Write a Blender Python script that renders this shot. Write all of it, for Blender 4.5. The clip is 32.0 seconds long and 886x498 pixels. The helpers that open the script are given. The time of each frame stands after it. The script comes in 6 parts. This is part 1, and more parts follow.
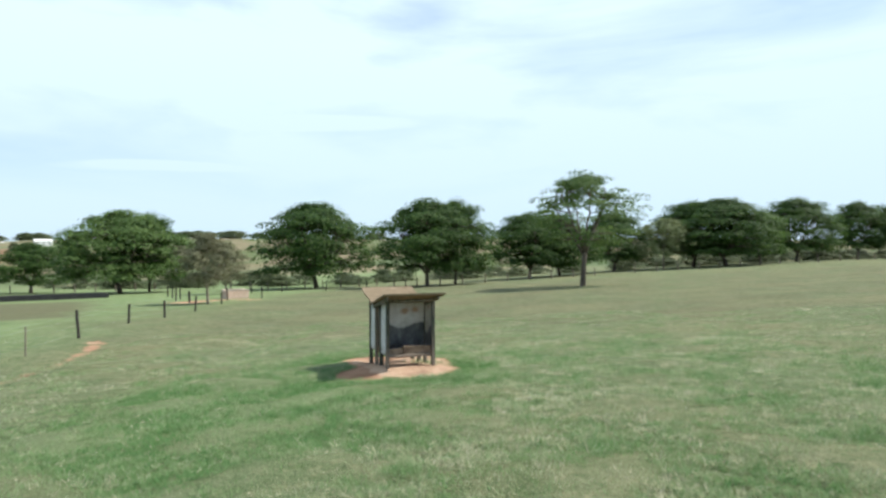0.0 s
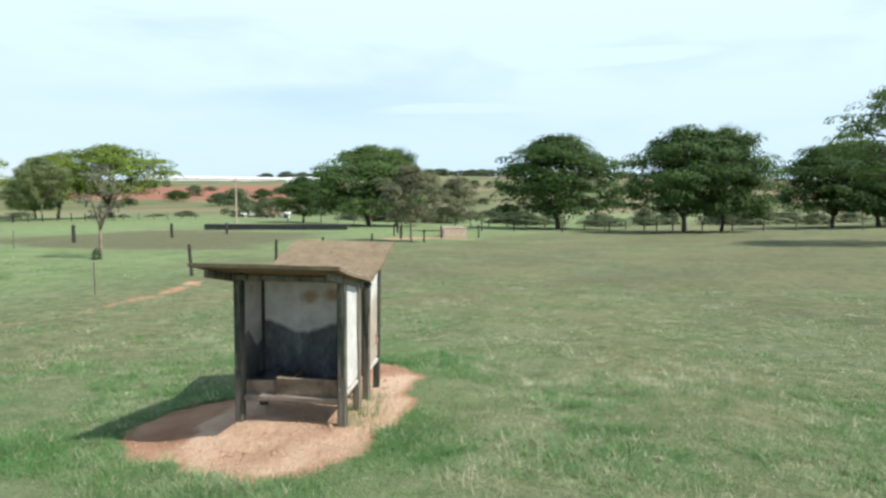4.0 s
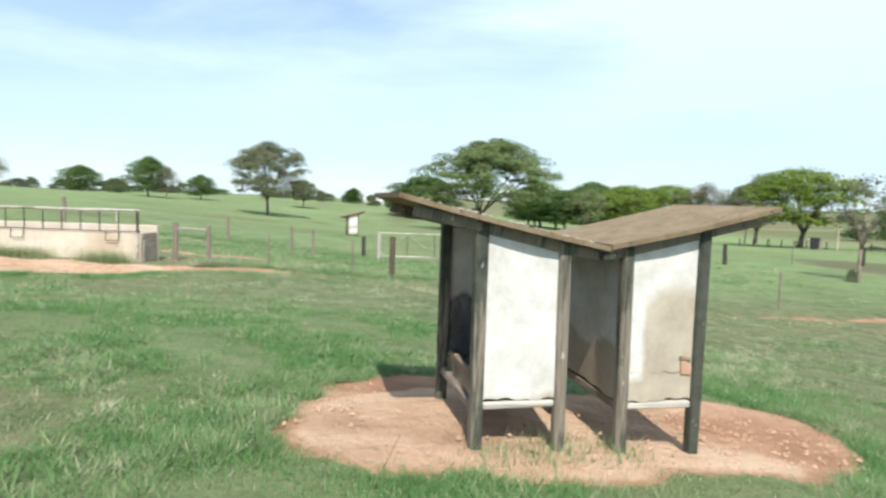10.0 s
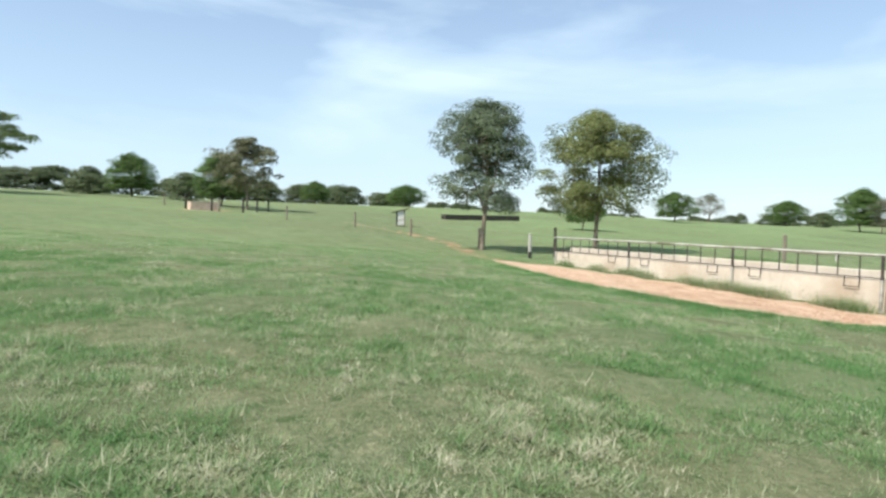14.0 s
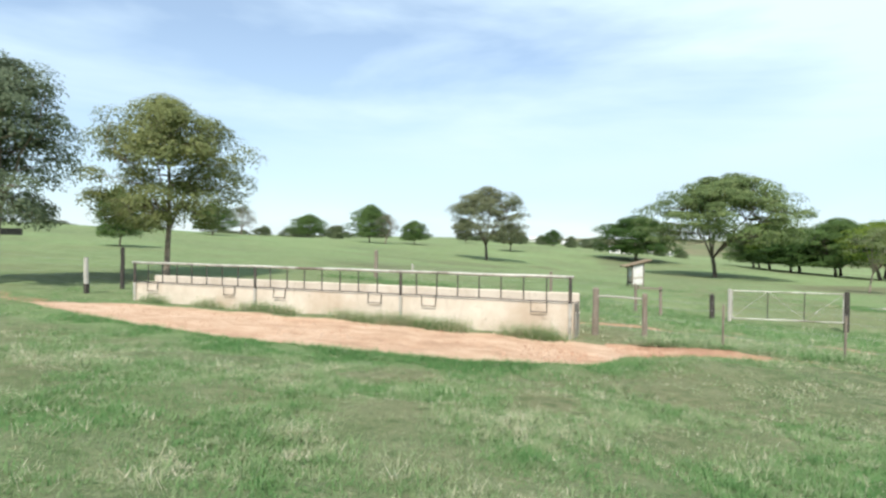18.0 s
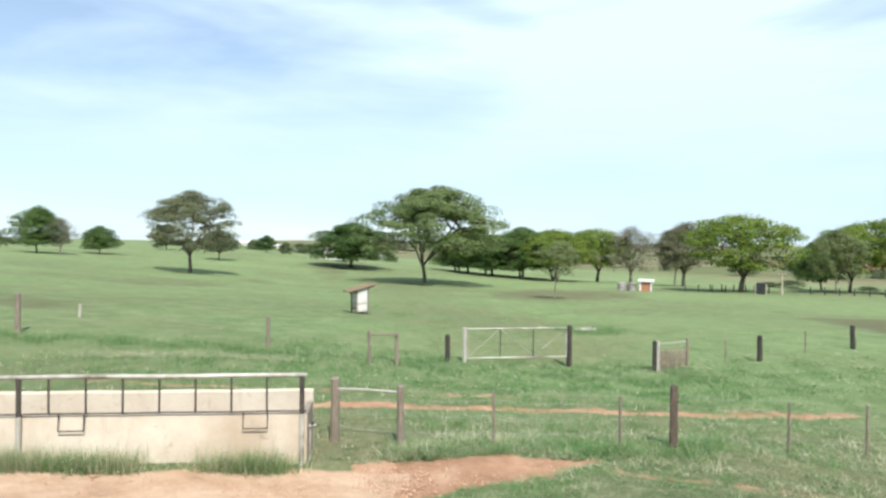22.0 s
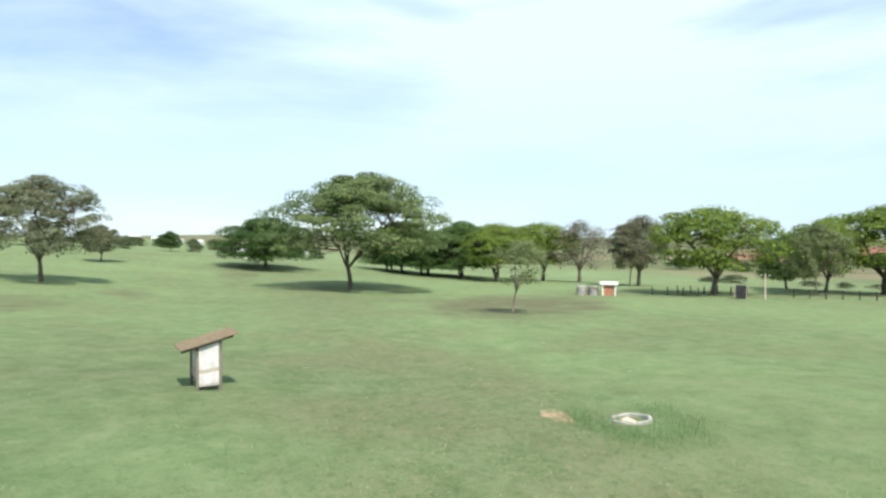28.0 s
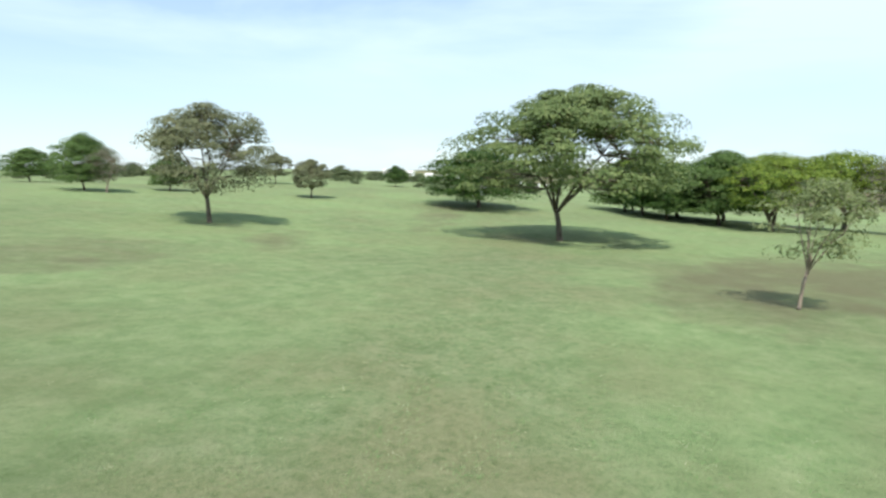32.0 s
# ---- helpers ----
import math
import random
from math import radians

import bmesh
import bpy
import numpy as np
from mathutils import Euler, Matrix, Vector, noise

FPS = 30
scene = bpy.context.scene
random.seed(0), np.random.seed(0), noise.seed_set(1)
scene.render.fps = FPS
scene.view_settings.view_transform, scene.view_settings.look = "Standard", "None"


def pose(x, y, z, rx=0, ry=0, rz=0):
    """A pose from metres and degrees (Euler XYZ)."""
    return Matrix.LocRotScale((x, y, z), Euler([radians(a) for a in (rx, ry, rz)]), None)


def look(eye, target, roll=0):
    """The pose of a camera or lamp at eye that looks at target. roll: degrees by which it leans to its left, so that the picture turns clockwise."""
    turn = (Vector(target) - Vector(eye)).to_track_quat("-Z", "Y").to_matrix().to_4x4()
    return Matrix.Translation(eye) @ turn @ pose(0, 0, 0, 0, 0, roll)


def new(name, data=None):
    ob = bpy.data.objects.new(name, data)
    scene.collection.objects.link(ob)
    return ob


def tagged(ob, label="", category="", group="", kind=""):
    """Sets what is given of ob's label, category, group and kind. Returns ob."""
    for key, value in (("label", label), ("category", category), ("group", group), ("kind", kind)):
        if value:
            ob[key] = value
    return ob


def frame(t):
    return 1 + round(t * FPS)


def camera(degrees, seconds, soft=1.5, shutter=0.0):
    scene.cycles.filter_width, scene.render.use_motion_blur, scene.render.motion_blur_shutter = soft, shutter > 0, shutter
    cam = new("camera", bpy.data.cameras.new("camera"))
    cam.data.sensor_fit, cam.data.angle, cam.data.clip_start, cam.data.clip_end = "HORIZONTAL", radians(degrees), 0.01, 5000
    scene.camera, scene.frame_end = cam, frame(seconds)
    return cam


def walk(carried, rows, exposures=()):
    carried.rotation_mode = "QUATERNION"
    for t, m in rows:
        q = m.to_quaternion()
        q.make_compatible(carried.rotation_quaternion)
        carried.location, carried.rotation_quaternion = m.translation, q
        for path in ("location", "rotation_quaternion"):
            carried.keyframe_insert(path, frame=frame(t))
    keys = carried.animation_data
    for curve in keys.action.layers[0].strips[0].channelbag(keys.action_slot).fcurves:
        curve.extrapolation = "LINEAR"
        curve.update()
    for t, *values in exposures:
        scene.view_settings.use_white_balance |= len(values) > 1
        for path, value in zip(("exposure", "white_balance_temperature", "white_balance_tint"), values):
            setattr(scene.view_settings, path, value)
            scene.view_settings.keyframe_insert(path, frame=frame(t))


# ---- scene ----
cam = camera(70.77, 32.0, 2.6, 0.15)
PATH = [
    (0, (0.606, -1.064, 2.423), (0.5206, 0.9338, 2.415), -0.08),
    (0.5, (0.574, 0.504, 2.405), (0.4192, 2.4981, 2.3984), -0.04),
    (1, (0.713, 1.995, 2.377), (0.5068, 3.9844, 2.3723), -0.03),
    (1.5, (0.946, 3.37, 2.33), (0.6794, 5.3514, 2.2757), 0.00),
    (2, (1.209, 4.595, 2.263), (0.8342, 6.5548, 2.1264), 0.12),
    (2.5, (1.575, 5.657, 2.196), (1.0734, 7.5854, 2.021), 0.13),
    (4.5, (3.906, 9.306, 2.103), (2.7809, 10.9432, 1.8702), 1.07),
    (5, (3.983, 10.328, 1.914), (2.6243, 11.7711, 1.6438), 1.33),
    (5.5, (3.752, 11.3, 1.765), (2.169, 12.4921, 1.4921), 1.34),
    (6, (3.343, 12.203, 1.655), (1.6318, 13.2132, 1.4279), 1.16),
    (6.5, (3.16, 12.795, 1.624), (1.4236, 13.7691, 1.4351), 0.96),
    (7, (3.295, 13.07, 1.619), (1.5022, 13.9365, 1.4289), 1.24),
    (7.5, (3.369, 13.178, 1.58), (1.5228, 13.9227, 1.3905), 1.28),
    (8, (3.409, 13.219, 1.506), (1.5159, 13.8363, 1.3199), 0.96),
    (8.5, (3.489, 13.274, 1.474), (1.5565, 13.7529, 1.2803), 1.43),
    (9, (3.629, 13.537, 1.426), (1.66, 13.8376, 1.2476), 1.65),
    (9.5, (3.754, 13.745, 1.392), (1.7597, 13.7813, 1.246), 1.65),
    (10, (3.872, 13.768, 1.348), (1.9043, 13.443, 1.1928), 1.64),
    (10.5, (3.975, 13.761, 1.307), (2.1145, 13.0457, 1.1425), 1.26),
    (11, (4.113, 13.753, 1.336), (2.4333, 12.6794, 1.1712), 1.40),
    (11.5, (4.192, 13.761, 1.338), (2.8086, 12.3271, 1.1696), 1.21),
    (12, (4.248, 13.78, 1.402), (3.2161, 12.0727, 1.269), 0.82),
    (12.5, (4.275, 13.864, 1.523), (3.487, 12.0302, 1.3993), 1.13),
    (13, (4.27, 13.87, 1.59), (3.538, 12.0129, 1.4651), 0.78),
    (13.5, (4.245, 13.569, 1.583), (3.5344, 11.7021, 1.4803), 0.89),
    (15.5, (3.815, 9.478, 1.434), (2.6257, 7.872, 1.3617), 1.25),
    (16, (3.547, 8.417, 1.404), (2.1688, 6.9681, 1.349), 0.81),
    (16.5, (3.282, 7.511, 1.521), (1.7924, 6.1776, 1.4654), 0.50),
    (17, (3.031, 6.838, 1.466), (1.4042, 5.675, 1.4273), 0.41),
    (17.5, (2.859, 6.294, 1.577), (1.1225, 5.3021, 1.5364), 0.35),
    (18, (2.469, 5.792, 1.724), (0.6672, 4.926, 1.6871), 0.72),
    (18.5, (2.05, 5.349, 1.995), (0.1948, 4.6035, 1.9601), 0.70),
    (19, (1.623, 4.997, 2.139), (-0.2878, 4.407, 2.1101), 0.72),
    (19.5, (1.14, 4.718, 2.234), (-0.8151, 4.2981, 2.2067), 0.70),
    (20, (0.611, 4.513, 2.275), (-1.379, 4.3142, 2.2538), 0.70),
    (20.5, (-0.017, 4.372, 2.355), (-2.0151, 4.2906, 2.3372), 0.68),
    (21, (-0.647, 4.312, 2.528), (-2.6469, 4.28, 2.5111), 0.69),
    (21.5, (-1.272, 4.296, 2.783), (-3.2718, 4.2891, 2.7655), 0.67),
    (22, (-2.033, 4.349, 3.067), (-4.0331, 4.3554, 3.0457), 0.62),
    (22.5, (-2.776, 4.424, 3.318), (-4.7756, 4.4409, 3.2952), 0.62),
    (23, (-3.686, 4.503, 3.451), (-5.6859, 4.5264, 3.4283), 0.70),
    (23.5, (-4.664, 4.62, 3.548), (-6.6639, 4.6403, 3.5227), 0.67),
    (24, (-5.66, 4.712, 3.6), (-7.6587, 4.6564, 3.5722), 0.67),
    (24.5, (-6.734, 4.882, 3.624), (-8.7235, 4.683, 3.5921), 0.61),
    (26.5, (-12.428, 5.207, 3.83), (-14.428, 5.1972, 3.7925), 0.37),
    (27, (-14.56, 5.122, 3.759), (-16.5586, 5.1723, 3.7203), 0.41),
    (27.5, (-17.139, 4.997, 3.725), (-19.1332, 5.1496, 3.6854), 0.35),
    (28, (-19.778, 4.863, 3.69), (-21.7655, 5.0859, 3.6492), 0.34),
    (28.5, (-22.546, 4.733, 3.652), (-24.5268, 5.0038, 3.6093), 0.32),
    (29, (-25.07, 4.712, 3.625), (-27.0455, 5.02, 3.5814), 0.40),
    (29.5, (-27.207, 4.885, 3.639), (-29.181, 5.2029, 3.5938), 0.27),
    (30, (-29.422, 5.35, 3.697), (-31.4103, 5.559, 3.6504), 0.24),
    (30.5, (-31.713, 6.018, 3.778), (-33.7104, 6.0851, 3.7031), 0.21),
    (31, (-34.551, 6.972, 3.86), (-36.5401, 6.8715, 3.6799), 0.08),
    (31.5, (-37.942, 8.041, 3.828), (-39.9045, 7.7504, 3.5789), 0.01),
    (32, (-41.435, 9.256, 3.757), (-43.3365, 8.6897, 3.5033), 0.21),
]
walk(cam, [(t, look(eye, target, roll)) for t, eye, target, roll in PATH], [(0.0, 0.34), (2.5, 0.34), (5.0, 0.35), (9.0, 0.45), (11.0, 0.43), (13.0, 0.36), (17.0, 0.4), (32.0, 0.43)])

# ---- world and light ----
SUN_AZ, SUN_EL = radians(75.7), radians(52.5)
world = bpy.data.worlds.new("sky")
scene.world = world
world.use_nodes = True
wn, wl = world.node_tree.nodes, world.node_tree.links
wn.clear()
w_out, w_bg, w_sky = wn.new("ShaderNodeOutputWorld"), wn.new("ShaderNodeBackground"), wn.new("ShaderNodeTexSky")
w_sky.sky_type, w_sky.sun_disc = "NISHITA", False
w_sky.sun_elevation, w_sky.sun_rotation = SUN_EL, SUN_AZ
w_sky.air_density, w_sky.dust_density, w_sky.ozone_density = 1.0, 0.1, 2.4
w_bg.inputs["Strength"].default_value = 0.125
# thin cirrus streaks over the whole sky
w_co, w_map = wn.new("ShaderNodeTexCoord"), wn.new("ShaderNodeMapping")
w_map.inputs["Scale"].default_value = (1.3, 0.9, 5.0)
w_map.inputs["Rotation"].default_value = (0.12, 0.08, 0.5)
w_n1, w_n2 = wn.new("ShaderNodeTexNoise"), wn.new("ShaderNodeTexNoise")
w_n1.inputs["Scale"].default_value, w_n1.inputs["Detail"].default_value, w_n1.inputs["Roughness"].default_value = 1.5, 7.0, 0.52
w_n1.inputs["Distortion"].default_value = 0.5
w_n2.inputs["Scale"].default_value, w_n2.inputs["Detail"].default_value = 3.2, 8.0
w_add = wn.new("ShaderNodeMath")
w_add.operation = "MULTIPLY_ADD"
w_add.inputs[1].default_value, = (0.25,)
w_ramp = wn.new("ShaderNodeValToRGB")
w_ramp.color_ramp.elements[0].position, w_ramp.color_ramp.elements[0].color = 0.46, (0.27, 0.27, 0.27, 1)
w_ramp.color_ramp.elements[1].position, w_ramp.color_ramp.elements[1].color = 0.78, (1.0, 1.0, 1.0, 1)
w_mix = wn.new("ShaderNodeMix")
w_mix.data_type = "RGBA"
w_mix.inputs["B"].default_value = (5.3, 6.6, 7.65, 1)
wl.new(w_co.outputs["Generated"], w_map.inputs["Vector"])
wl.new(w_map.outputs["Vector"], w_n1.inputs["Vector"])
wl.new(w_map.outputs["Vector"], w_n2.inputs["Vector"])
wl.new(w_n2.outputs["Fac"], w_add.inputs[0])
wl.new(w_n1.outputs["Fac"], w_add.inputs[2])
# more cloud to the north than to the south
w_dir, w_cov = wn.new("ShaderNodeSeparateXYZ"), wn.new("ShaderNodeMath")
w_cov.operation = "MULTIPLY_ADD"
w_cov.inputs[1].default_value = 0.13
wl.new(w_co.outputs["Generated"], w_dir.inputs["Vector"])
wl.new(w_dir.outputs["Y"], w_cov.inputs[0])
wl.new(w_add.outputs[0], w_cov.inputs[2])
wl.new(w_ramp.outputs["Color"], w_mix.inputs["Factor"])
wl.new(w_sky.outputs["Color"], w_mix.inputs["A"])
# single banks, streaks and gaps: bearing, height, half-length, half-breadth, tilt (degrees) and how much cloud they add
CIRRUS = [
    (-29, 16.4, 19.8, 4.4, 0, 0.17),
    (-13, 11, 9.6, 0.8, 2, 0.26),
    (-26, 6.8, 6.8, 0.5, 0, 0.27),
    (-37, 7, 10.7, 1.8, 0, -0.088),
    (-6, 18.4, 5.9, 3.4, 35, -0.088),
    (23, 5.6, 8, 1.4, 0, 0.15),
    (-47, 7, 15.2, 1.3, 6, -0.12),
    (-69, 11.9, 23.8, 3, 8, 0.12),
    (-29, 6.7, 6.3, 0.5, 3, 0.24),
    (-155, 13.2, 19.9, 1.9, 17, 0.07),
    (178, 11.4, 14.9, 3.6, 0, -0.077),
    (-169, 6.6, 3.5, 1.6, 0, 0.12),
    (-122, 15.4, 11, 3.4, 10, -0.099),
    (-86, 20, 6.8, 1.4, -15, -0.11),
    (-72, 13.7, 22.9, 6.2, 15, 0.12),
    (-57, 7, 7.4, 1, 8, -0.083),
]
w_total = w_cov.outputs[0]
for bearing, height, long, broad, tilt, more in CIRRUS:
    a, e, q = radians(bearing), radians(height), radians(tilt)
    w_side = Vector((math.cos(a), -math.sin(a), 0.0))
    w_rise = Vector((-math.sin(a) * math.sin(e), -math.cos(a) * math.sin(e), math.cos(e)))
    w_sq = None
    for axis, size in ((w_side * math.cos(q) + w_rise * math.sin(q), long), (w_rise * math.cos(q) - w_side * math.sin(q), broad)):
        w_dot, w_mul = wn.new("ShaderNodeVectorMath"), wn.new("ShaderNodeMath")
        w_dot.operation, w_mul.operation = "DOT_PRODUCT", "MULTIPLY_ADD"
        w_dot.inputs[1].default_value = axis / math.sin(radians(size))
        wl.new(w_co.outputs["Generated"], w_dot.inputs[0])
        wl.new(w_dot.outputs["Value"], w_mul.inputs[0])
        wl.new(w_dot.outputs["Value"], w_mul.inputs[1])
        w_mul.inputs[2].default_value = 0.0
        if w_sq:
            wl.new(w_sq, w_mul.inputs[2])
        w_sq = w_mul.outputs[0]
    w_near, w_rag, w_sum = wn.new("ShaderNodeMath"), wn.new("ShaderNodeMath"), wn.new("ShaderNodeMath")
    w_near.operation, w_near.use_clamp = "SUBTRACT", True
    w_near.inputs[0].default_value = 1.0
    w_rag.operation, w_sum.operation, w_sum.inputs[1].default_value = "MULTIPLY", "MULTIPLY_ADD", 2.0 * more
    wl.new(w_sq, w_near.inputs[1])
    wl.new(w_near.outputs[0], w_rag.inputs[0])
    wl.new(w_n2.outputs["Fac"], w_rag.inputs[1])
    wl.new(w_rag.outputs[0], w_sum.inputs[0])
    wl.new(w_total, w_sum.inputs[2])
    w_total = w_sum.outputs[0]
wl.new(w_total, w_ramp.inputs["Fac"])
# pale haze low over the horizon
w_sep, w_low, w_haze = wn.new("ShaderNodeSeparateXYZ"), wn.new("ShaderNodeMapRange"), wn.new("ShaderNodeMix")
w_low.inputs["From Min"].default_value, w_low.inputs["From Max"].default_value = 0.0, 0.3
w_low.inputs["To Min"].default_value, w_low.inputs["To Max"].default_value = 0.6, 0.0
w_haze.data_type = "RGBA"
w_haze.inputs["B"].default_value = (3.9, 5.2, 6.35, 1)
wl.new(w_co.outputs["Generated"], w_sep.inputs["Vector"])
wl.new(w_sep.outputs["Z"], w_low.inputs["Value"])
wl.new(w_low.outputs["Result"], w_haze.inputs["Factor"])
wl.new(w_mix.outputs["Result"], w_haze.inputs["A"])
wl.new(w_haze.outputs["Result"], w_bg.inputs["Color"])
wl.new(w_bg.outputs["Background"], w_out.inputs["Surface"])

sun = new("sun", bpy.data.lights.new("sun", "SUN"))
sun.data.energy, sun.data.angle, sun.data.color = 4.75, radians(0.55), (1.0, 0.955, 0.88)
s_dir = Vector((math.sin(SUN_AZ) * math.cos(SUN_EL), math.cos(SUN_AZ) * math.cos(SUN_EL), math.sin(SUN_EL)))
sun.matrix_world = look(s_dir * 200, (0, 0, 0))

# ---- materials ----
class Nodes:
    """A small helper round one material's node tree."""

    def __init__(self, name, rough=0.9, metal=0.0, spec=0.25):
        self.mat = bpy.data.materials.new(name)
        self.mat.use_nodes = True
        self.t = self.mat.node_tree
        self.bsdf = self.t.nodes["Principled BSDF"]
        self.bsdf.inputs["Roughness"].default_value = rough
        self.bsdf.inputs["Metallic"].default_value = metal
        self.bsdf.inputs["Specular IOR Level"].default_value = spec

    def n(self, kind, **sockets):
        node = self.t.nodes.new(kind)
        for key, value in sockets.items():
            node.inputs[key.replace("_", " ")].default_value = value
        return node

    def link(self, a, b):
        self.t.links.new(a, b)

    def coords(self, object_space=False):
        if object_space:
            return self.n("ShaderNodeTexCoord").outputs["Object"]
        return self.n("ShaderNodeNewGeometry").outputs["Position"]

    def noise(self, scale, detail=4.0, rough=0.6, stretch=None, object_space=False):
        co = self.coords(object_space)
        if stretch:
            mp = self.n("ShaderNodeMapping", Scale=stretch)
            self.link(co, mp.inputs["Vector"])
            co = mp.outputs["Vector"]
        tex = self.n("ShaderNodeTexNoise", Scale=scale, Detail=detail, Roughness=rough)
        self.link(co, tex.inputs["Vector"])
        return tex.outputs["Fac"]

    def ramp(self, fac, stops):
        r = self.n("ShaderNodeValToRGB")
        while len(r.color_ramp.elements) < len(stops):
            r.color_ramp.elements.new(0.5)
        for e, (p, c) in zip(r.color_ramp.elements, stops):
            e.position, e.color = p, (*c, 1) if len(c) == 3 else c
        self.link(fac, r.inputs["Fac"])
        return r.outputs["Color"]

    def mask(self, fac, lo, hi):
        m = self.n("ShaderNodeMapRange", From_Min=lo, From_Max=hi)
        self.link(fac, m.inputs["Value"])
        return m.outputs["Result"]

    def mix(self, fac, a, b, blend="MIX"):
        m = self.n("ShaderNodeMix")
        m.data_type, m.blend_type = "RGBA", blend
        for key, value in (("Factor", fac), ("A", a), ("B", b)):
            sock = [s for s in m.inputs if s.name == key and (s.type == "RGBA" or key == "Factor" and s.type == "VALUE")][0]
            if isinstance(value, (int, float)):
                sock.default_value = value
            elif isinstance(value, tuple):
                sock.default_value = (*value, 1)
            else:
                self.link(value, sock)
        return [s for s in m.outputs if s.type == "RGBA"][0]

    def math(self, op, a, b):
        m = self.n("ShaderNodeMath")
        m.operation = op
        for k, value in enumerate((a, b)):
            if isinstance(value, (int, float)):
                m.inputs[k].default_value = value
            else:
                self.link(value, m.inputs[k])
        return m.outputs[0]

    def attr(self, name):
        a = self.n("ShaderNodeAttribute")
        a.attribute_name = name
        return a.outputs["Fac"]

    def bump(self, fac, strength=0.4, distance=0.02):
        b = self.n("ShaderNodeBump", Strength=strength, Distance=distance)
        self.link(fac, b.inputs["Height"])
        self.link(b.outputs["Normal"], self.bsdf.inputs["Normal"])

    def done(self, colour):
        if isinstance(colour, tuple):
            self.bsdf.inputs["Base Color"].default_value = (*colour, 1)
        else:
            self.link(colour, self.bsdf.inputs["Base Color"])
        return self.mat


def ground_material():
    m = Nodes("pasture", 1.0, spec=0.1)
    big, mid, fine = m.noise(0.035, 4), m.noise(0.8, 9, 0.68), m.noise(14.0, 5, 0.7)
    grass = m.ramp(mid, [(0.3, (0.086, 0.122, 0.050)), (0.5, (0.134, 0.165, 0.082)), (0.72, (0.20, 0.22, 0.13))])
    lush = m.ramp(mid, [(0.3, (0.145, 0.218, 0.09)), (0.55, (0.203, 0.28, 0.124)), (0.75, (0.272, 0.325, 0.165))])
    col = m.mix(m.math("MULTIPLY", m.attr("lush"), m.mask(big, 0.25, 0.6)), grass, lush)
    dry = m.math("SUBTRACT", 1.0, m.attr("lush"))
    col = m.mix(m.math("MULTIPLY", m.mask(m.noise(0.16, 6), 0.42, 0.66), m.math("ADD", m.math("MULTIPLY", dry, 0.6), 0.3)), col, (0.195, 0.185, 0.10))
    tuft = m.noise(3.4, 7, 0.78)
    amount = m.math("ADD", m.math("MULTIPLY", dry, 0.7), 0.16)
    col = m.mix(m.math("MULTIPLY", m.mask(tuft, 0.52, 0.66), amount), col, (0.29, 0.275, 0.16))
    col = m.mix(m.math("MULTIPLY", m.mask(tuft, 0.47, 0.36), m.math("ADD", amount, 0.1)), col, (0.06, 0.105, 0.035))
    col = m.mix(m.math("MULTIPLY", m.mask(fine, 0.45, 0.75), 0.5), col, m.mix(0.4, col, (0.03, 0.05, 0.015)))
    fleck = m.noise(21.0, 7, 0.78)
    col = m.mix(m.math("MULTIPLY", m.mask(fleck, 0.53, 0.66), m.math("ADD", m.math("MULTIPLY", dry, 0.38), 0.16)), col, (0.33, 0.325, 0.21))
    col = m.mix(m.math("MULTIPLY", m.mask(fleck, 0.46, 0.34), 0.6), col, (0.055, 0.08, 0.03))
    dark = m.mask(m.math("ADD", m.attr("dark"), m.math("MULTIPLY", m.math("SUBTRACT", m.noise(0.22, 6, 0.65), 0.5), 1.5)), 0.3, 0.85)
    col = m.mix(m.math("MULTIPLY", dark, 0.75), col, m.ramp(fine, [(0.3, (0.085, 0.075, 0.045)), (0.7, (0.155, 0.14, 0.085))]))
    edge = m.math("ADD", m.math("MULTIPLY", m.math("SUBTRACT", m.noise(1.6, 5, 0.65), 0.5), 1.3), m.math("MULTIPLY", m.math("SUBTRACT", fine, 0.5), 0.5))
    soil_c = m.ramp(m.noise(1.1, 6, 0.65), [(0.28, (0.28, 0.148, 0.088)), (0.5, (0.42, 0.245, 0.155)), (0.7, (0.56, 0.37, 0.245))])
    col = m.mix(m.mask(m.math("ADD", m.attr("soil"), edge), 0.38, 0.60), col, soil_c)
    pale_c = m.ramp(m.noise(1.1, 8, 0.74, (1.3, 0.8, 1.0)), [(0.28, (0.33, 0.205, 0.135)), (0.46, (0.51, 0.338, 0.225)), (0.70, (0.66, 0.485, 0.35))])
    col = m.mix(m.mask(m.math("ADD", m.attr("pale"), m.math("MULTIPLY", edge, 0.6)), 0.42, 0.6), col, pale_c)
    field = m.attr("field")
    far_c = m.ramp(m.noise(0.012, 3, 0.5, (1.0, 0.3, 1.0)), [(0.30, (0.085, 0.12, 0.05)), (0.42, (0.125, 0.155, 0.075)), (0.50, (0.21, 0.17, 0.105)), (0.58, (0.10, 0.135, 0.055)), (0.70, (0.20, 0.15, 0.10))])
    col = m.mix(field, col, far_c)
    col = m.mix(m.attr("red"), col, (0.27, 0.125, 0.085))
    m.bump(m.math("ADD", fine, m.math("ADD", m.math("MULTIPLY", mid, 2.0), tuft)), 0.8, 0.08)
    return m.done(col)


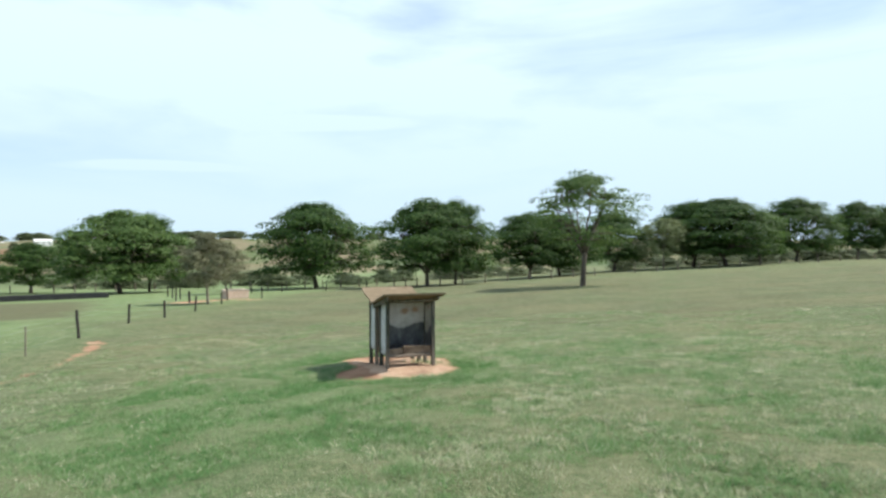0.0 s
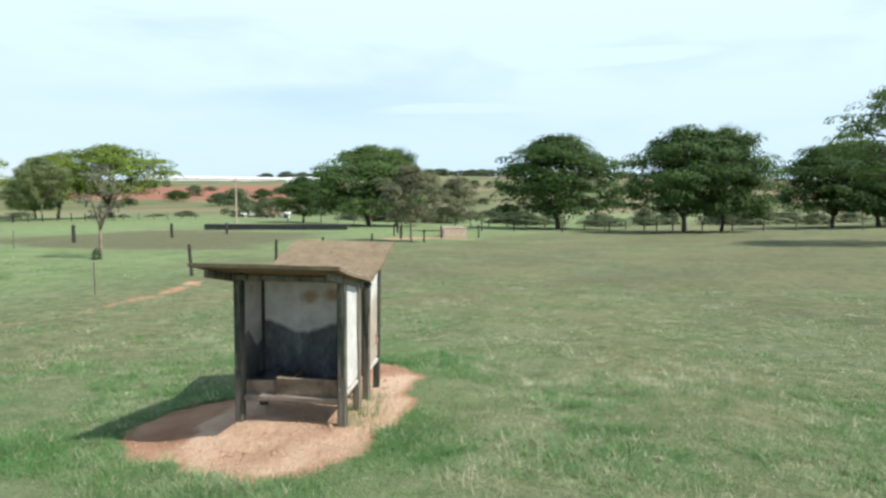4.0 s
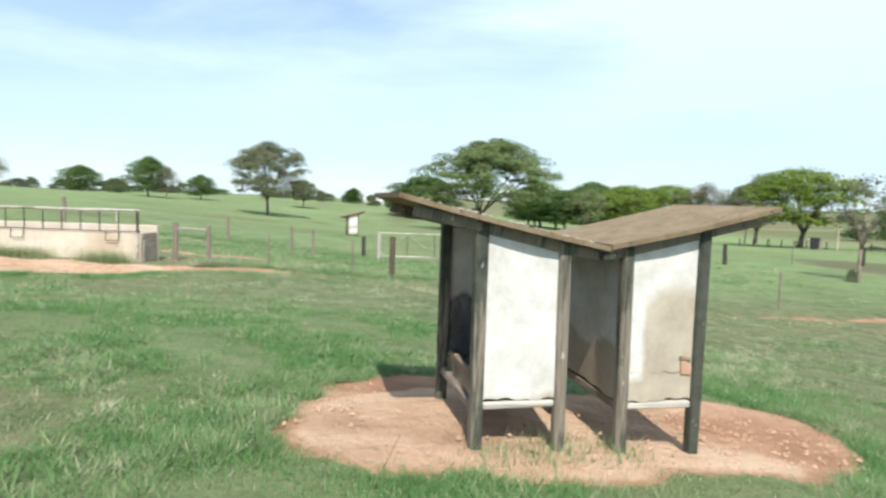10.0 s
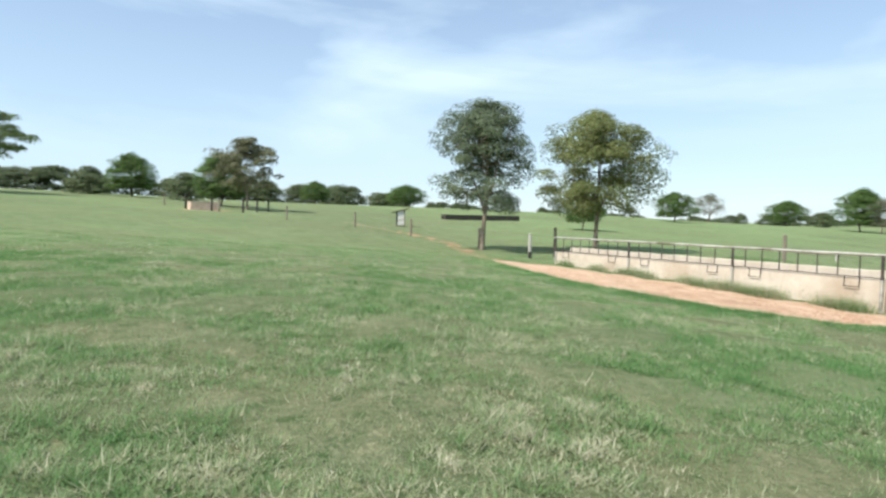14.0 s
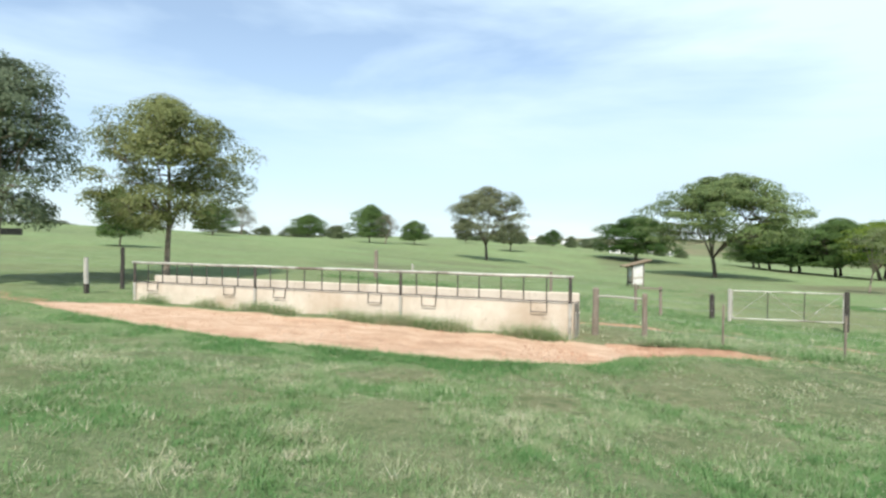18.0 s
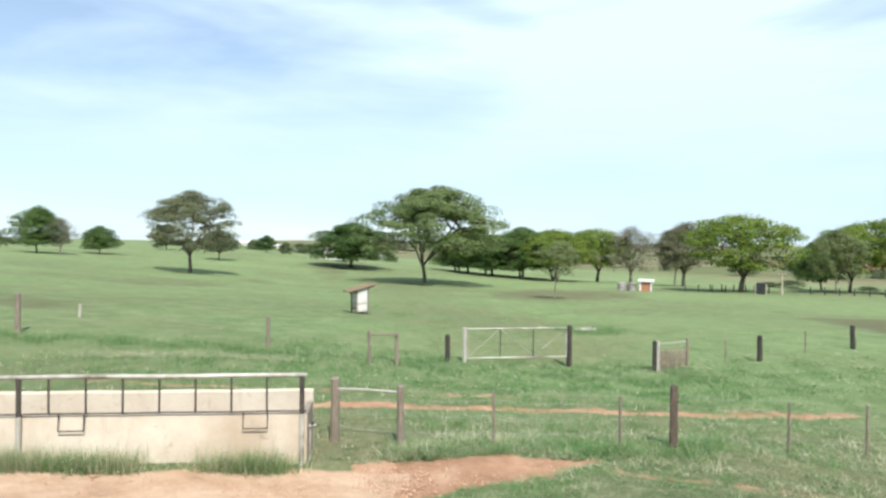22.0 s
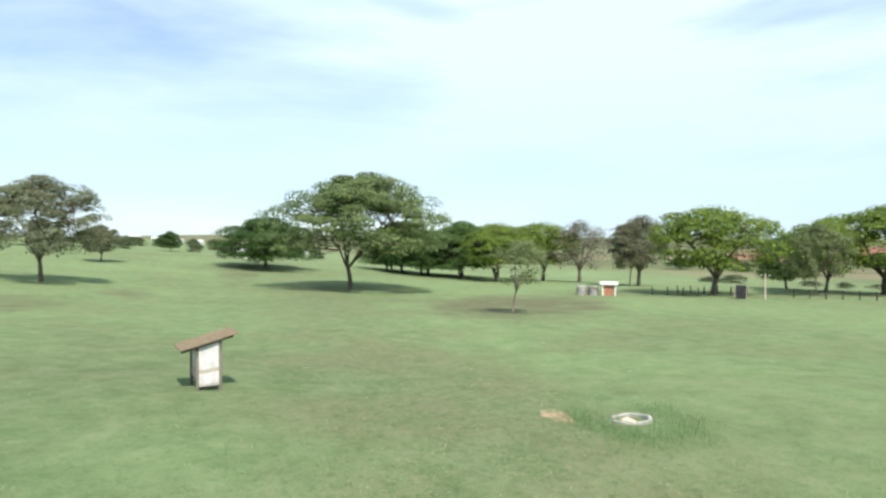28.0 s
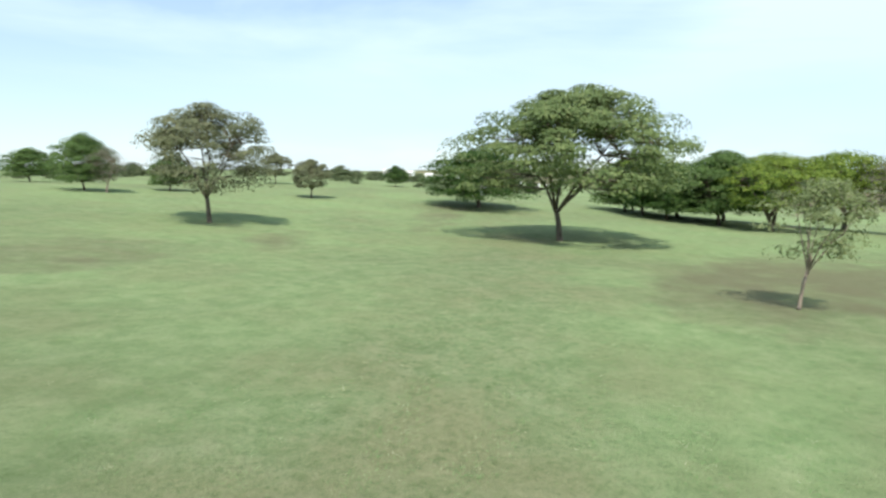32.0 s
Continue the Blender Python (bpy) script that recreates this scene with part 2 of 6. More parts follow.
def wood_material(name, dark, light, along=2):
    m = Nodes(name, 0.85, spec=0.2)
    grain = m.noise(3.0, 6, 0.65, tuple(1.2 if k == along else 14 for k in range(3)), True)
    col = m.ramp(grain, [(0.3, dark), (0.7, light)])
    col = m.mix(m.mask(m.noise(25, 3), 0.62, 0.75), col, (0.42, 0.40, 0.36))
    m.bump(grain, 0.5, 0.01)
    return m.done(col)


def painted_post_material():
    """Dark green paint, worn off in long flakes down to grey-brown wood; each post to its own degree."""
    m = Nodes("worn_green_paint", 0.75, spec=0.25)
    grain = m.noise(3.0, 6, 0.65, (14, 14, 1.2), True)
    wood = m.ramp(grain, [(0.3, (0.15, 0.128, 0.10)), (0.7, (0.26, 0.225, 0.18))])
    paint = m.ramp(m.noise(9.0, 5, 0.6), [(0.3, (0.032, 0.038, 0.030)), (0.7, (0.082, 0.088, 0.068))])
    worn = m.noise(2.0, 8, 0.72, (5.0, 5.0, 0.55), True)
    shift = m.math("MULTIPLY", m.math("SUBTRACT", m.n("ShaderNodeObjectInfo").outputs["Random"], 0.5), 0.30)
    col = m.mix(m.mask(m.math("ADD", worn, shift), 0.49, 0.60), paint, wood)
    col = m.mix(m.mask(m.noise(16, 4, 0.7, (1.0, 1.0, 0.5)), 0.66, 0.72), col, (0.44, 0.43, 0.38))
    m.bump(m.math("ADD", grain, worn), 0.5, 0.008)
    return m.done(col)


def panel_material():
    m = Nodes("limewashed_panel", 0.75, spec=0.25)
    blot, fine = m.math("SUBTRACT", m.noise(2.6, 7, 0.68), 0.5), m.math("SUBTRACT", m.noise(11.0, 5, 0.65), 0.5)
    wave = m.math("ADD", m.math("MULTIPLY", blot, 0.9), m.math("MULTIPLY", fine, 0.35))
    col = m.ramp(m.noise(6, 6, 0.65), [(0.25, (0.47, 0.455, 0.42)), (0.5, (0.60, 0.59, 0.56)), (0.7, (0.68, 0.675, 0.65))])
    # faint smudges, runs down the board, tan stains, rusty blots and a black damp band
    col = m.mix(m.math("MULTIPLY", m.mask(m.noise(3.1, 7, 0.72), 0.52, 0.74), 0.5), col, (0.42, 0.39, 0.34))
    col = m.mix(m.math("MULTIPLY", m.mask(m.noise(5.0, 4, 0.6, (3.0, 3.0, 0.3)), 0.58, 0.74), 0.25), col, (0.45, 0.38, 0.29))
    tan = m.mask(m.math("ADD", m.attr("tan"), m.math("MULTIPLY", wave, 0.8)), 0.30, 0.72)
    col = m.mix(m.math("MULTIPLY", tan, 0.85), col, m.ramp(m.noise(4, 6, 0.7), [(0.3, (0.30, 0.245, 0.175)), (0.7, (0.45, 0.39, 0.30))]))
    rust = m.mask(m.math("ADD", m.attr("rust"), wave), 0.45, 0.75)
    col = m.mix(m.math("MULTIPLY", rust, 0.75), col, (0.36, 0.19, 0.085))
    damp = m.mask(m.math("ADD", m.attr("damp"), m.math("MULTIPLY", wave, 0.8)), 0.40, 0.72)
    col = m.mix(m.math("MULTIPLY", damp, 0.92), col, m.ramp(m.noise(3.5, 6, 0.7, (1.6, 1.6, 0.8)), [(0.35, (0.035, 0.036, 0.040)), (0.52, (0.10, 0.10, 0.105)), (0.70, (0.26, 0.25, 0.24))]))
    gloss = m.n("ShaderNodeMapRange", To_Min=0.75, To_Max=0.42)
    m.link(damp, gloss.inputs["Value"])
    m.link(gloss.outputs["Result"], m.bsdf.inputs["Roughness"])
    m.bump(m.math("ADD", m.noise(40, 3), m.noise(3.0, 4)), 0.3, 0.006)
    return m.done(col)


def roof_material():
    m = Nodes("mossy_brown_roof_sheet", 0.95, spec=0.15)
    col = m.ramp(m.noise(7, 6, 0.7), [(0.3, (0.15, 0.112, 0.07)), (0.7, (0.255, 0.195, 0.125))])
    col = m.mix(m.math("MULTIPLY", m.mask(m.noise(1.6, 5), 0.5, 0.7), 0.5), col, (0.30, 0.235, 0.16))
    col = m.mix(m.mask(m.noise(55, 3, 0.6), 0.66, 0.74), col, (0.42, 0.38, 0.30))
    col = m.mix(m.mask(m.noise(30, 4, 0.6), 0.40, 0.30), col, (0.07, 0.055, 0.04))
    m.bump(m.noise(28, 5, 0.7), 0.7, 0.01)
    return m.done(col)


def plain(name, dark, light, scale=4.0, rough=0.85, metal=0.0, bump=0.25, stain=None, object_space=False):
    m = Nodes(name, rough, metal, 0.3)
    col = m.ramp(m.noise(scale, 6, 0.62, None, object_space), [(0.3, dark), (0.7, light)])
    if stain:
        col = m.mix(m.mask(m.noise(scale * 0.35, 5), 0.52, 0.68), col, stain)
    m.bump(m.noise(scale * 6, 3), bump, 0.008)
    return m.done(col)


def concrete_material():
    m = Nodes("stained_concrete", 0.9, spec=0.25)
    col = m.ramp(m.noise(1.4, 7, 0.68), [(0.3, (0.46, 0.39, 0.305)), (0.7, (0.60, 0.53, 0.435))])
    col = m.mix(m.math("MULTIPLY", m.mask(m.noise(0.5, 5), 0.52, 0.68), 0.7), col, (0.40, 0.30, 0.21))
    # dark runs down the face, blotches of algae and small chips
    col = m.mix(m.math("MULTIPLY", m.mask(m.noise(2.4, 6, 0.65, (3.0, 3.0, 0.5)), 0.58, 0.74), 0.4), col, (0.27, 0.21, 0.15))
    col = m.mix(m.math("MULTIPLY", m.mask(m.noise(6.0, 5, 0.7), 0.60, 0.72), 0.6), col, (0.27, 0.225, 0.17))
    col = m.mix(m.mask(m.noise(38, 3, 0.6), 0.68, 0.74), col, (0.17, 0.14, 0.11))
    m.bump(m.noise(18, 6, 0.7), 0.5, 0.012)
    return m.done(col)


def leaf_material(name, dark, light, tip):
    m = Nodes(name, 0.6, spec=0.25)
    rnd = m.n("ShaderNodeNewGeometry").outputs["Random Per Island"]
    col = m.ramp(rnd, [(0.0, dark), (0.55, light), (1.0, tip)])
    col = m.mix(m.mask(m.noise(0.45, 3), 0.42, 0.62), col, m.mix(0.55, col, dark))
    tr = m.n("ShaderNodeBsdfTranslucent")
    m.link(m.mix(0.35, col, tip), tr.inputs["Color"])
    m.done(col)
    ms = m.n("ShaderNodeMixShader", Fac=0.46)
    m.link(m.bsdf.outputs["BSDF"], ms.inputs[1])
    m.link(tr.outputs["BSDF"], ms.inputs[2])
    m.link(ms.outputs["Shader"], m.t.nodes["Material Output"].inputs["Surface"])
    return m.mat


def blade_material():
    m = Nodes("grass_blades", 0.7, spec=0.2)
    col = m.ramp(m.attr("tone"), [(0.0, (0.11, 0.235, 0.075)), (0.35, (0.183, 0.305, 0.12)), (0.65, (0.315, 0.365, 0.20)), (0.88, (0.50, 0.485, 0.335)), (1.0, (0.70, 0.65, 0.49))])
    tr = m.n("ShaderNodeBsdfTranslucent")
    m.link(col, tr.inputs["Color"])
    m.done(col)
    ms = m.n("ShaderNodeMixShader", Fac=0.45)
    m.link(m.bsdf.outputs["BSDF"], ms.inputs[1])
    m.link(tr.outputs["BSDF"], ms.inputs[2])
    m.link(ms.outputs["Shader"], m.t.nodes["Material Output"].inputs["Surface"])
    return m.mat


PASTURE = ground_material()
BLADES = blade_material()
POST_GREEN = painted_post_material()
POST_GREY = wood_material("weathered_wood", (0.13, 0.10, 0.075), (0.29, 0.245, 0.195))
POST_BROWN = wood_material("dark_brown_wood", (0.055, 0.040, 0.030), (0.15, 0.115, 0.088))
POST_DARK = wood_material("tarred_wood", (0.025, 0.022, 0.02), (0.075, 0.065, 0.055))
POST_PALE = wood_material("bleached_wood", (0.30, 0.275, 0.235), (0.52, 0.49, 0.44))
TRAY_WOOD = plain("worn_tray_wood", (0.10, 0.07, 0.048), (0.30, 0.235, 0.17), 5.0, 0.85, 0, 0.6, (0.40, 0.34, 0.27))
WET_FEED = plain("wet_black_feed", (0.018, 0.019, 0.022), (0.07, 0.072, 0.08), 9.0, 0.35, 0, 0.6)
RAIL_PALE = wood_material("bleached_rail", (0.34, 0.315, 0.275), (0.56, 0.53, 0.48), 0)
RAIL_GREY = wood_material("weathered_rail", (0.13, 0.10, 0.075), (0.29, 0.245, 0.195), 1)
PANEL = panel_material()
ROOF_SHEET = roof_material()
CONCRETE = concrete_material()
CONCRETE_GREY = plain("grey_concrete", (0.22, 0.20, 0.19), (0.40, 0.38, 0.35), 2.0, 0.9, 0, 0.4, (0.16, 0.14, 0.13))
# trough end concrete, coloured darker for the shade on its end face
CONCRETE_DARK = plain("shade_toned_concrete", (0.19, 0.155, 0.12), (0.34, 0.295, 0.24), 3.0, 0.9, 0, 0.4)
PIPE = plain("rusty_dark_pipe", (0.045, 0.045, 0.045), (0.13, 0.105, 0.085), 6.0, 0.6, 0.4, 0.3)
PIPE_PALE = plain("worn_pale_pipe", (0.30, 0.28, 0.24), (0.58, 0.56, 0.50), 3.0, 0.6, 0.3, 0.3, (0.16, 0.13, 0.10))
WIRE = plain("galvanised_wire", (0.22, 0.22, 0.22), (0.40, 0.40, 0.40), 8.0, 0.5, 0.7, 0.0)
BARK_PALE = plain("pale_tan_bark", (0.15, 0.115, 0.085), (0.34, 0.28, 0.22), 5.0, 0.95, 0, 0.7)
BARK = plain("grey_brown_bark", (0.06, 0.048, 0.036), (0.17, 0.14, 0.11), 4.0, 0.95, 0, 0.8)
BRICK_RED = plain("faded_red_brick", (0.30, 0.12, 0.07), (0.50, 0.25, 0.15), 3.0, 0.9, 0, 0.3)
PINK_RENDER = plain("pink_stained_render", (0.52, 0.37, 0.275), (0.68, 0.52, 0.42), 2.0, 0.9, 0, 0.3)
WHITE_PAINT = plain("chalky_white_paint", (0.70, 0.69, 0.66), (0.82, 0.81, 0.78), 2.0, 0.8, 0, 0.2)
TILE_ROOF = plain("terracotta_roof", (0.20, 0.10, 0.07), (0.31, 0.17, 0.12), 2.0, 0.9, 0, 0.3)
DARK_IRON = plain("black_iron", (0.018, 0.02, 0.022), (0.05, 0.05, 0.05), 4.0, 0.5, 0.3, 0.2)
SHADE_CLOTH = plain("black_shade_cloth", (0.02, 0.022, 0.022), (0.05, 0.05, 0.05), 3.0, 0.9, 0, 0.3)
LEAF = {
    "sage": leaf_material("sage_green_leaves", (0.085, 0.13, 0.045), (0.17, 0.235, 0.085), (0.27, 0.32, 0.13)),
    "rust": leaf_material("rusty_green_leaves", (0.11, 0.13, 0.065), (0.19, 0.215, 0.115), (0.29, 0.285, 0.17)),
    # hedge leaves lightened in colour to imitate haze over distance
    "hedge": leaf_material("haze_paled_green_leaves", (0.075, 0.105, 0.05), (0.135, 0.17, 0.08), (0.20, 0.235, 0.115)),
    "dark": leaf_material("deep_green_leaves", (0.026, 0.062, 0.014), (0.056, 0.118, 0.024), (0.115, 0.19, 0.04)),
    "green": leaf_material("mid_green_leaves", (0.058, 0.111, 0.029), (0.111, 0.189, 0.052), (0.182, 0.260, 0.078)),
    "yellow": leaf_material("yellow_green_leaves", (0.065, 0.12, 0.02), (0.165, 0.24, 0.034), (0.33, 0.40, 0.07)),
    "grey": leaf_material("grey_olive_leaves", (0.125, 0.125, 0.081), (0.200, 0.200, 0.138), (0.275, 0.269, 0.200)),
    "olive": leaf_material("olive_leaves", (0.108, 0.114, 0.062), (0.190, 0.194, 0.108), (0.27, 0.27, 0.16)),
    "light": leaf_material("pale_green_leaves", (0.112, 0.150, 0.056), (0.188, 0.231, 0.094), (0.300, 0.338, 0.163)),
    "gold": leaf_material("golden_olive_leaves", (0.11, 0.14, 0.05), (0.215, 0.245, 0.09), (0.32, 0.335, 0.14)),
    "blue": leaf_material("blue_green_leaves", (0.088, 0.122, 0.072), (0.162, 0.208, 0.122), (0.27, 0.315, 0.19)),
    "brown": leaf_material("brownish_leaves", (0.115, 0.115, 0.078), (0.20, 0.195, 0.13), (0.29, 0.28, 0.185)),
}

# ---- building blocks ----
def mesh_of(name, verts, faces, material, smooth_faces=False):
    """A mesh from arrays; faces is one array of equal-sided faces or a list of them."""
    me = bpy.data.meshes.new(name)
    verts = np.asarray(verts, np.float32).reshape(-1, 3)
    blocks = faces if isinstance(faces, list) else [faces]
    blocks = [np.asarray(b, np.int32) for b in blocks if len(b)]
    loops = np.concatenate([b.ravel() for b in blocks])
    sizes = np.concatenate([np.full(len(b), b.shape[1], np.int32) for b in blocks])
    me.vertices.add(len(verts))
    me.vertices.foreach_set("co", verts.ravel())
    me.loops.add(len(loops))
    me.loops.foreach_set("vertex_index", loops)
    me.polygons.add(len(sizes))
    me.polygons.foreach_set("loop_start", np.concatenate([[0], np.cumsum(sizes)[:-1]]).astype(np.int32))
    me.polygons.foreach_set("use_smooth", np.full(len(sizes), bool(smooth_faces)))
    me.update(calc_edges=True)
    me.validate()
    if material:
        me.materials.append(material)
    return me


class Solid:
    """Collects the pieces of one mesh."""

    def __init__(self):
        self.v, self.q, self.t = [], [], []

    def add(self, verts, quads=(), tris=()):
        k = len(self.v)
        self.v += [tuple(v) for v in verts]
        self.q += [tuple(i + k for i in f) for f in quads]
        self.t += [tuple(i + k for i in f) for f in tris]
        return self

    def box(self, sx, sy, sz, at=(0, 0, 0), bevel=0.012, turn=None, rough=0.0):
        """A box with chamfered edges, its middle at the given place."""
        h = [sx / 2, sy / 2, sz / 2]
        b = min(bevel, *(0.45 * c for c in h))
        pts, ids = [], {}
        for sgn in [(a, c, d) for a in (-1, 1) for c in (-1, 1) for d in (-1, 1)]:
            for ax in range(3):
                p = [sgn[i] * (h[i] if i == ax else h[i] - b) for i in range(3)]
                ids[sgn, ax] = len(pts)
                pts.append(Vector(p) + Vector([random.uniform(-rough, rough) for _ in range(3)]))
        quads, tris = [], []
        for ax in range(3):
            i, j = (ax + 1) % 3, (ax + 2) % 3
            for s in (-1, 1):
                ring = []
                for a, c in ((-1, -1), (1, -1), (1, 1), (-1, 1)):
                    g = [0, 0, 0]
                    g[ax], g[i], g[j] = s, a, c
                    ring.append(ids[tuple(g), ax])
                quads.append(ring if s > 0 else ring[::-1])
            for a in (-1, 1):
                for c in (-1, 1):
                    g0, g1 = [0, 0, 0], [0, 0, 0]
                    g0[i], g0[j], g0[ax] = a, c, -1
                    g1[i], g1[j], g1[ax] = a, c, 1
                    f = [ids[tuple(g0), i], ids[tuple(g1), i], ids[tuple(g1), j], ids[tuple(g0), j]]
                    quads.append(f if a * c < 0 else f[::-1])
        for sgn in [(a, c, d) for a in (-1, 1) for c in (-1, 1) for d in (-1, 1)]:
            f = [ids[sgn, 0], ids[sgn, 1], ids[sgn, 2]]
            tris.append(f if sgn[0] * sgn[1] * sgn[2] > 0 else f[::-1])
        m = Matrix.Translation(at) @ (turn.to_4x4() if turn else Matrix())
        return self.add([m @ p for p in pts], quads, tris)

    def tube(self, points, radii, sides=8, cap=True):
        """A round bar along the given points."""
        pts = [Vector(p) for p in points]
        rings = []
        for k, p in enumerate(pts):
            d = (pts[min(k + 1, len(pts) - 1)] - pts[max(k - 1, 0)]).normalized()
            side = d.cross(Vector((0, 0, 1)) if abs(d.z) < 0.9 else Vector((1, 0, 0))).normalized()
            up = side.cross(d)
            r = radii[k] if isinstance(radii, (list, tuple)) else radii
            rings.append([p + r * (math.cos(a) * side + math.sin(a) * up) for a in [2 * math.pi * i / sides for i in range(sides)]])
        n = len(rings)
        quads = [(k * sides + i, k * sides + (i + 1) % sides, (k + 1) * sides + (i + 1) % sides, (k + 1) * sides + i) for k in range(n - 1) for i in range(sides)]
        verts, tris = [v for r in rings for v in r], []
        if cap:
            verts += [pts[0], pts[-1]]
            c0, c1 = n * sides, n * sides + 1
            tris = [(c0, (i + 1) % sides, i) for i in range(sides)] + [(c1, (n - 1) * sides + i, (n - 1) * sides + (i + 1) % sides) for i in range(sides)]
        return self.add(verts, quads, tris)

    def mesh(self, name, material, smooth_faces=False):
        return mesh_of(name, self.v, [np.array(self.q, np.int32).reshape(-1, 4), np.array(self.t, np.int32).reshape(-1, 3)], material, smooth_faces)


def part(name, solid, material, parent, label="", at=(0, 0, 0), turn=None, smooth_faces=False):
    me = solid if isinstance(solid, bpy.types.Mesh) else solid.mesh(name, material, smooth_faces)
    ob = new(name, me)
    ob.parent = parent
    ob.matrix_basis = Matrix.Translation(at) @ (turn.to_4x4() if turn else Matrix())
    if label:
        tagged(ob, label)
    return ob


def thing(name, m, label, category, group="", kind=""):
    ob = new(name)
    ob.empty_display_size = 0.2
    ob.matrix_basis = m
    return tagged(ob, label, category, group, kind)


def stand(x, y, turn=0.0, sink=0.0):
    return pose(x, y, gz(x, y) - sink, 0, 0, turn)

# ---- ground form ----
SWELL = [0.06, 0.33, 0.60, -0.82, -1.74, -0.52, -0.06,
          -0.44, -0.28, 1.49, 1.20, -0.94, 0.39, -0.05,
          -0.98, 0.03, 1.05, -2.37, -0.99, 1.94, -0.02,
          -1.11, 0.77, 1.21, -1.05, -0.11, -1.44, -0.81,
          -0.93, 0.63, -1.15, 0.51, -1.04, -1.66, -0.39,
          0.08, 1.78, 0.84, 1.27, 0.25, 0.69, -0.71,
          0.09, 0.60, 0.90, 1.13, 0.41, 0.21, -0.02]
HUMP = [0.26, -0.17, -0.39, 0.09,
          0.40, 0.20, 0.12, 0.61,
          -0.13, -0.06, -0.68, 0.37,
          -0.47, 0.61, 0.01, -0.24]


def smooth(a, b, v):
    q = np.clip((v - a) / (b - a), 0, 1)
    return q * q * (3 - 2 * q)


def ground_z(x, y):
    """The height of the pasture: a slope with swells, a valley and a hill beyond it."""
    x, y = np.asarray(x, float), np.asarray(y, float)
    u, v = -x * 0.5 + y * 0.866, -x * 0.866 - y * 0.5
    z = -9 * smooth(60, 260, u) + (14 + 14 * smooth(420, -60, v)) * smooth(330, 1100, u)
    z = z + 5 * smooth(0, 200, -y) * smooth(-400, -100, u) - 3 * smooth(30, 160, -x)
    k = 0
    for a in range(7):
        for b in range(7):
            z = z + SWELL[k] * np.exp(-((x - -230 - a * 56) ** 2 + (y - -180 - b * 56) ** 2) / 4608)
            k += 1
    k = 0
    for a in range(4):
        for b in range(4):
            z = z + HUMP[k] * np.exp(-((x - -48 - a * 14) ** 2 + (y - -14 - b * 14) ** 2) / 288)
            k += 1
    z = z - 0.13 * np.exp(-(((x + 11.3) / 2.2) ** 2)) * smooth(-16, -13, y) * smooth(5, 3, y)
    z = z - 0.28 * np.exp(-((x + 6.8) ** 2) / 13.5 - ((y - 1.0) ** 2) / 72.0)
    z = z - 0.48 * np.exp(-((x + 26.8) ** 2) / 32.0 - ((y - 8.5) ** 2) / 50.0)
    return z + 0.1 * np.exp(-((x + 0.9) ** 2 + (y - 13.9) ** 2) / 3.0)


def gz(x, y):
    return float(ground_z(x, y))

# ---- ground sheet ----
def fine_axis(lo, hi, step, reach, growth=1.16):
    mid = list(np.arange(lo, hi, step))
    right, d = [mid[-1]], step
    while right[-1] < reach:
        d *= growth
        right.append(right[-1] + d)
    left, d = [mid[0]], step
    while left[-1] > -reach:
        d *= growth
        left.append(left[-1] - d)
    return np.array(left[:0:-1] + mid + right[1:])


def near_line(x, y, points, width, soft=0.35):
    """1 on a way along the given points, 0 beside it."""
    best = np.full(np.shape(x), 1e9)
    for (ax, ay), (bx, by) in zip(points, points[1:]):
        dx, dy = bx - ax, by - ay
        s = np.clip(((x - ax) * dx + (y - ay) * dy) / (dx * dx + dy * dy), 0, 1)
        best = np.minimum(best, np.hypot(x - ax - s * dx, y - ay - s * dy))
    return 1 - smooth(width - soft, width + soft, best)


def spot(x, y, cx, cy, rx, ry, turn=0.0, soft=0.25):
    c, s = math.cos(radians(turn)), math.sin(radians(turn))
    a, b = (x - cx) * c + (y - cy) * s, -(x - cx) * s + (y - cy) * c
    return 1 - smooth(1 - soft, 1 + soft, np.hypot(a / rx, b / ry))


def inside(x, y, corners, soft=0.4):
    """1 inside a convex outline given anticlockwise."""
    worst = np.full(np.shape(x), 1e9)
    for (ax, ay), (bx, by) in zip(corners, corners[1:] + corners[:1]):
        n = math.hypot(bx - ax, by - ay)
        worst = np.minimum(worst, ((bx - ax) * (y - ay) - (by - ay) * (x - ax)) / n)
    return smooth(-soft, soft, worst)


def by_feeder(x, y):
    """Places as seen along and across the feeder."""
    dx, dy = np.asarray(x) + 0.46, np.asarray(y) - 13.88
    return -0.370 * dx + 0.929 * dy, -0.929 * dx - 0.370 * dy


PAD = [(-2.0, 0.35), (-1.75, 0.0), (-1.2, -0.32), (-0.5, -0.58), (0.4, -0.56), (1.7, -0.48), (2.5, -0.15), (3.05, 0.5), (3.0, 1.2), (2.4, 1.6), (-1.2, 1.5), (-1.75, 1.15)]


def worn_round(x, y, grown=1.0):
    """The trodden pad round the feeder."""
    u, v = by_feeder(x, y)
    u, v = 0.5 + (u - 0.5) / grown, 0.5 + (v - 0.5) / grown
    ripple = 0.05 * np.sin(4.1 * u + 1.0) + 0.04 * np.sin(9.0 * u + 3 * v)
    return inside(u + ripple, v + ripple, PAD, 0.22)


def trodden_red(x, y):
    """Darker red earth in the lee of the feeder and at the pad's far end."""
    u, v = by_feeder(x, y)
    m = inside(u + 0.1 * np.sin(5 * v), v, [(-1.6, 1.2), (0.6, 1.3), (0.6, 1.7), (0.0, 2.15), (-0.8, 2.3), (-1.4, 1.9)], 0.25)
    return m


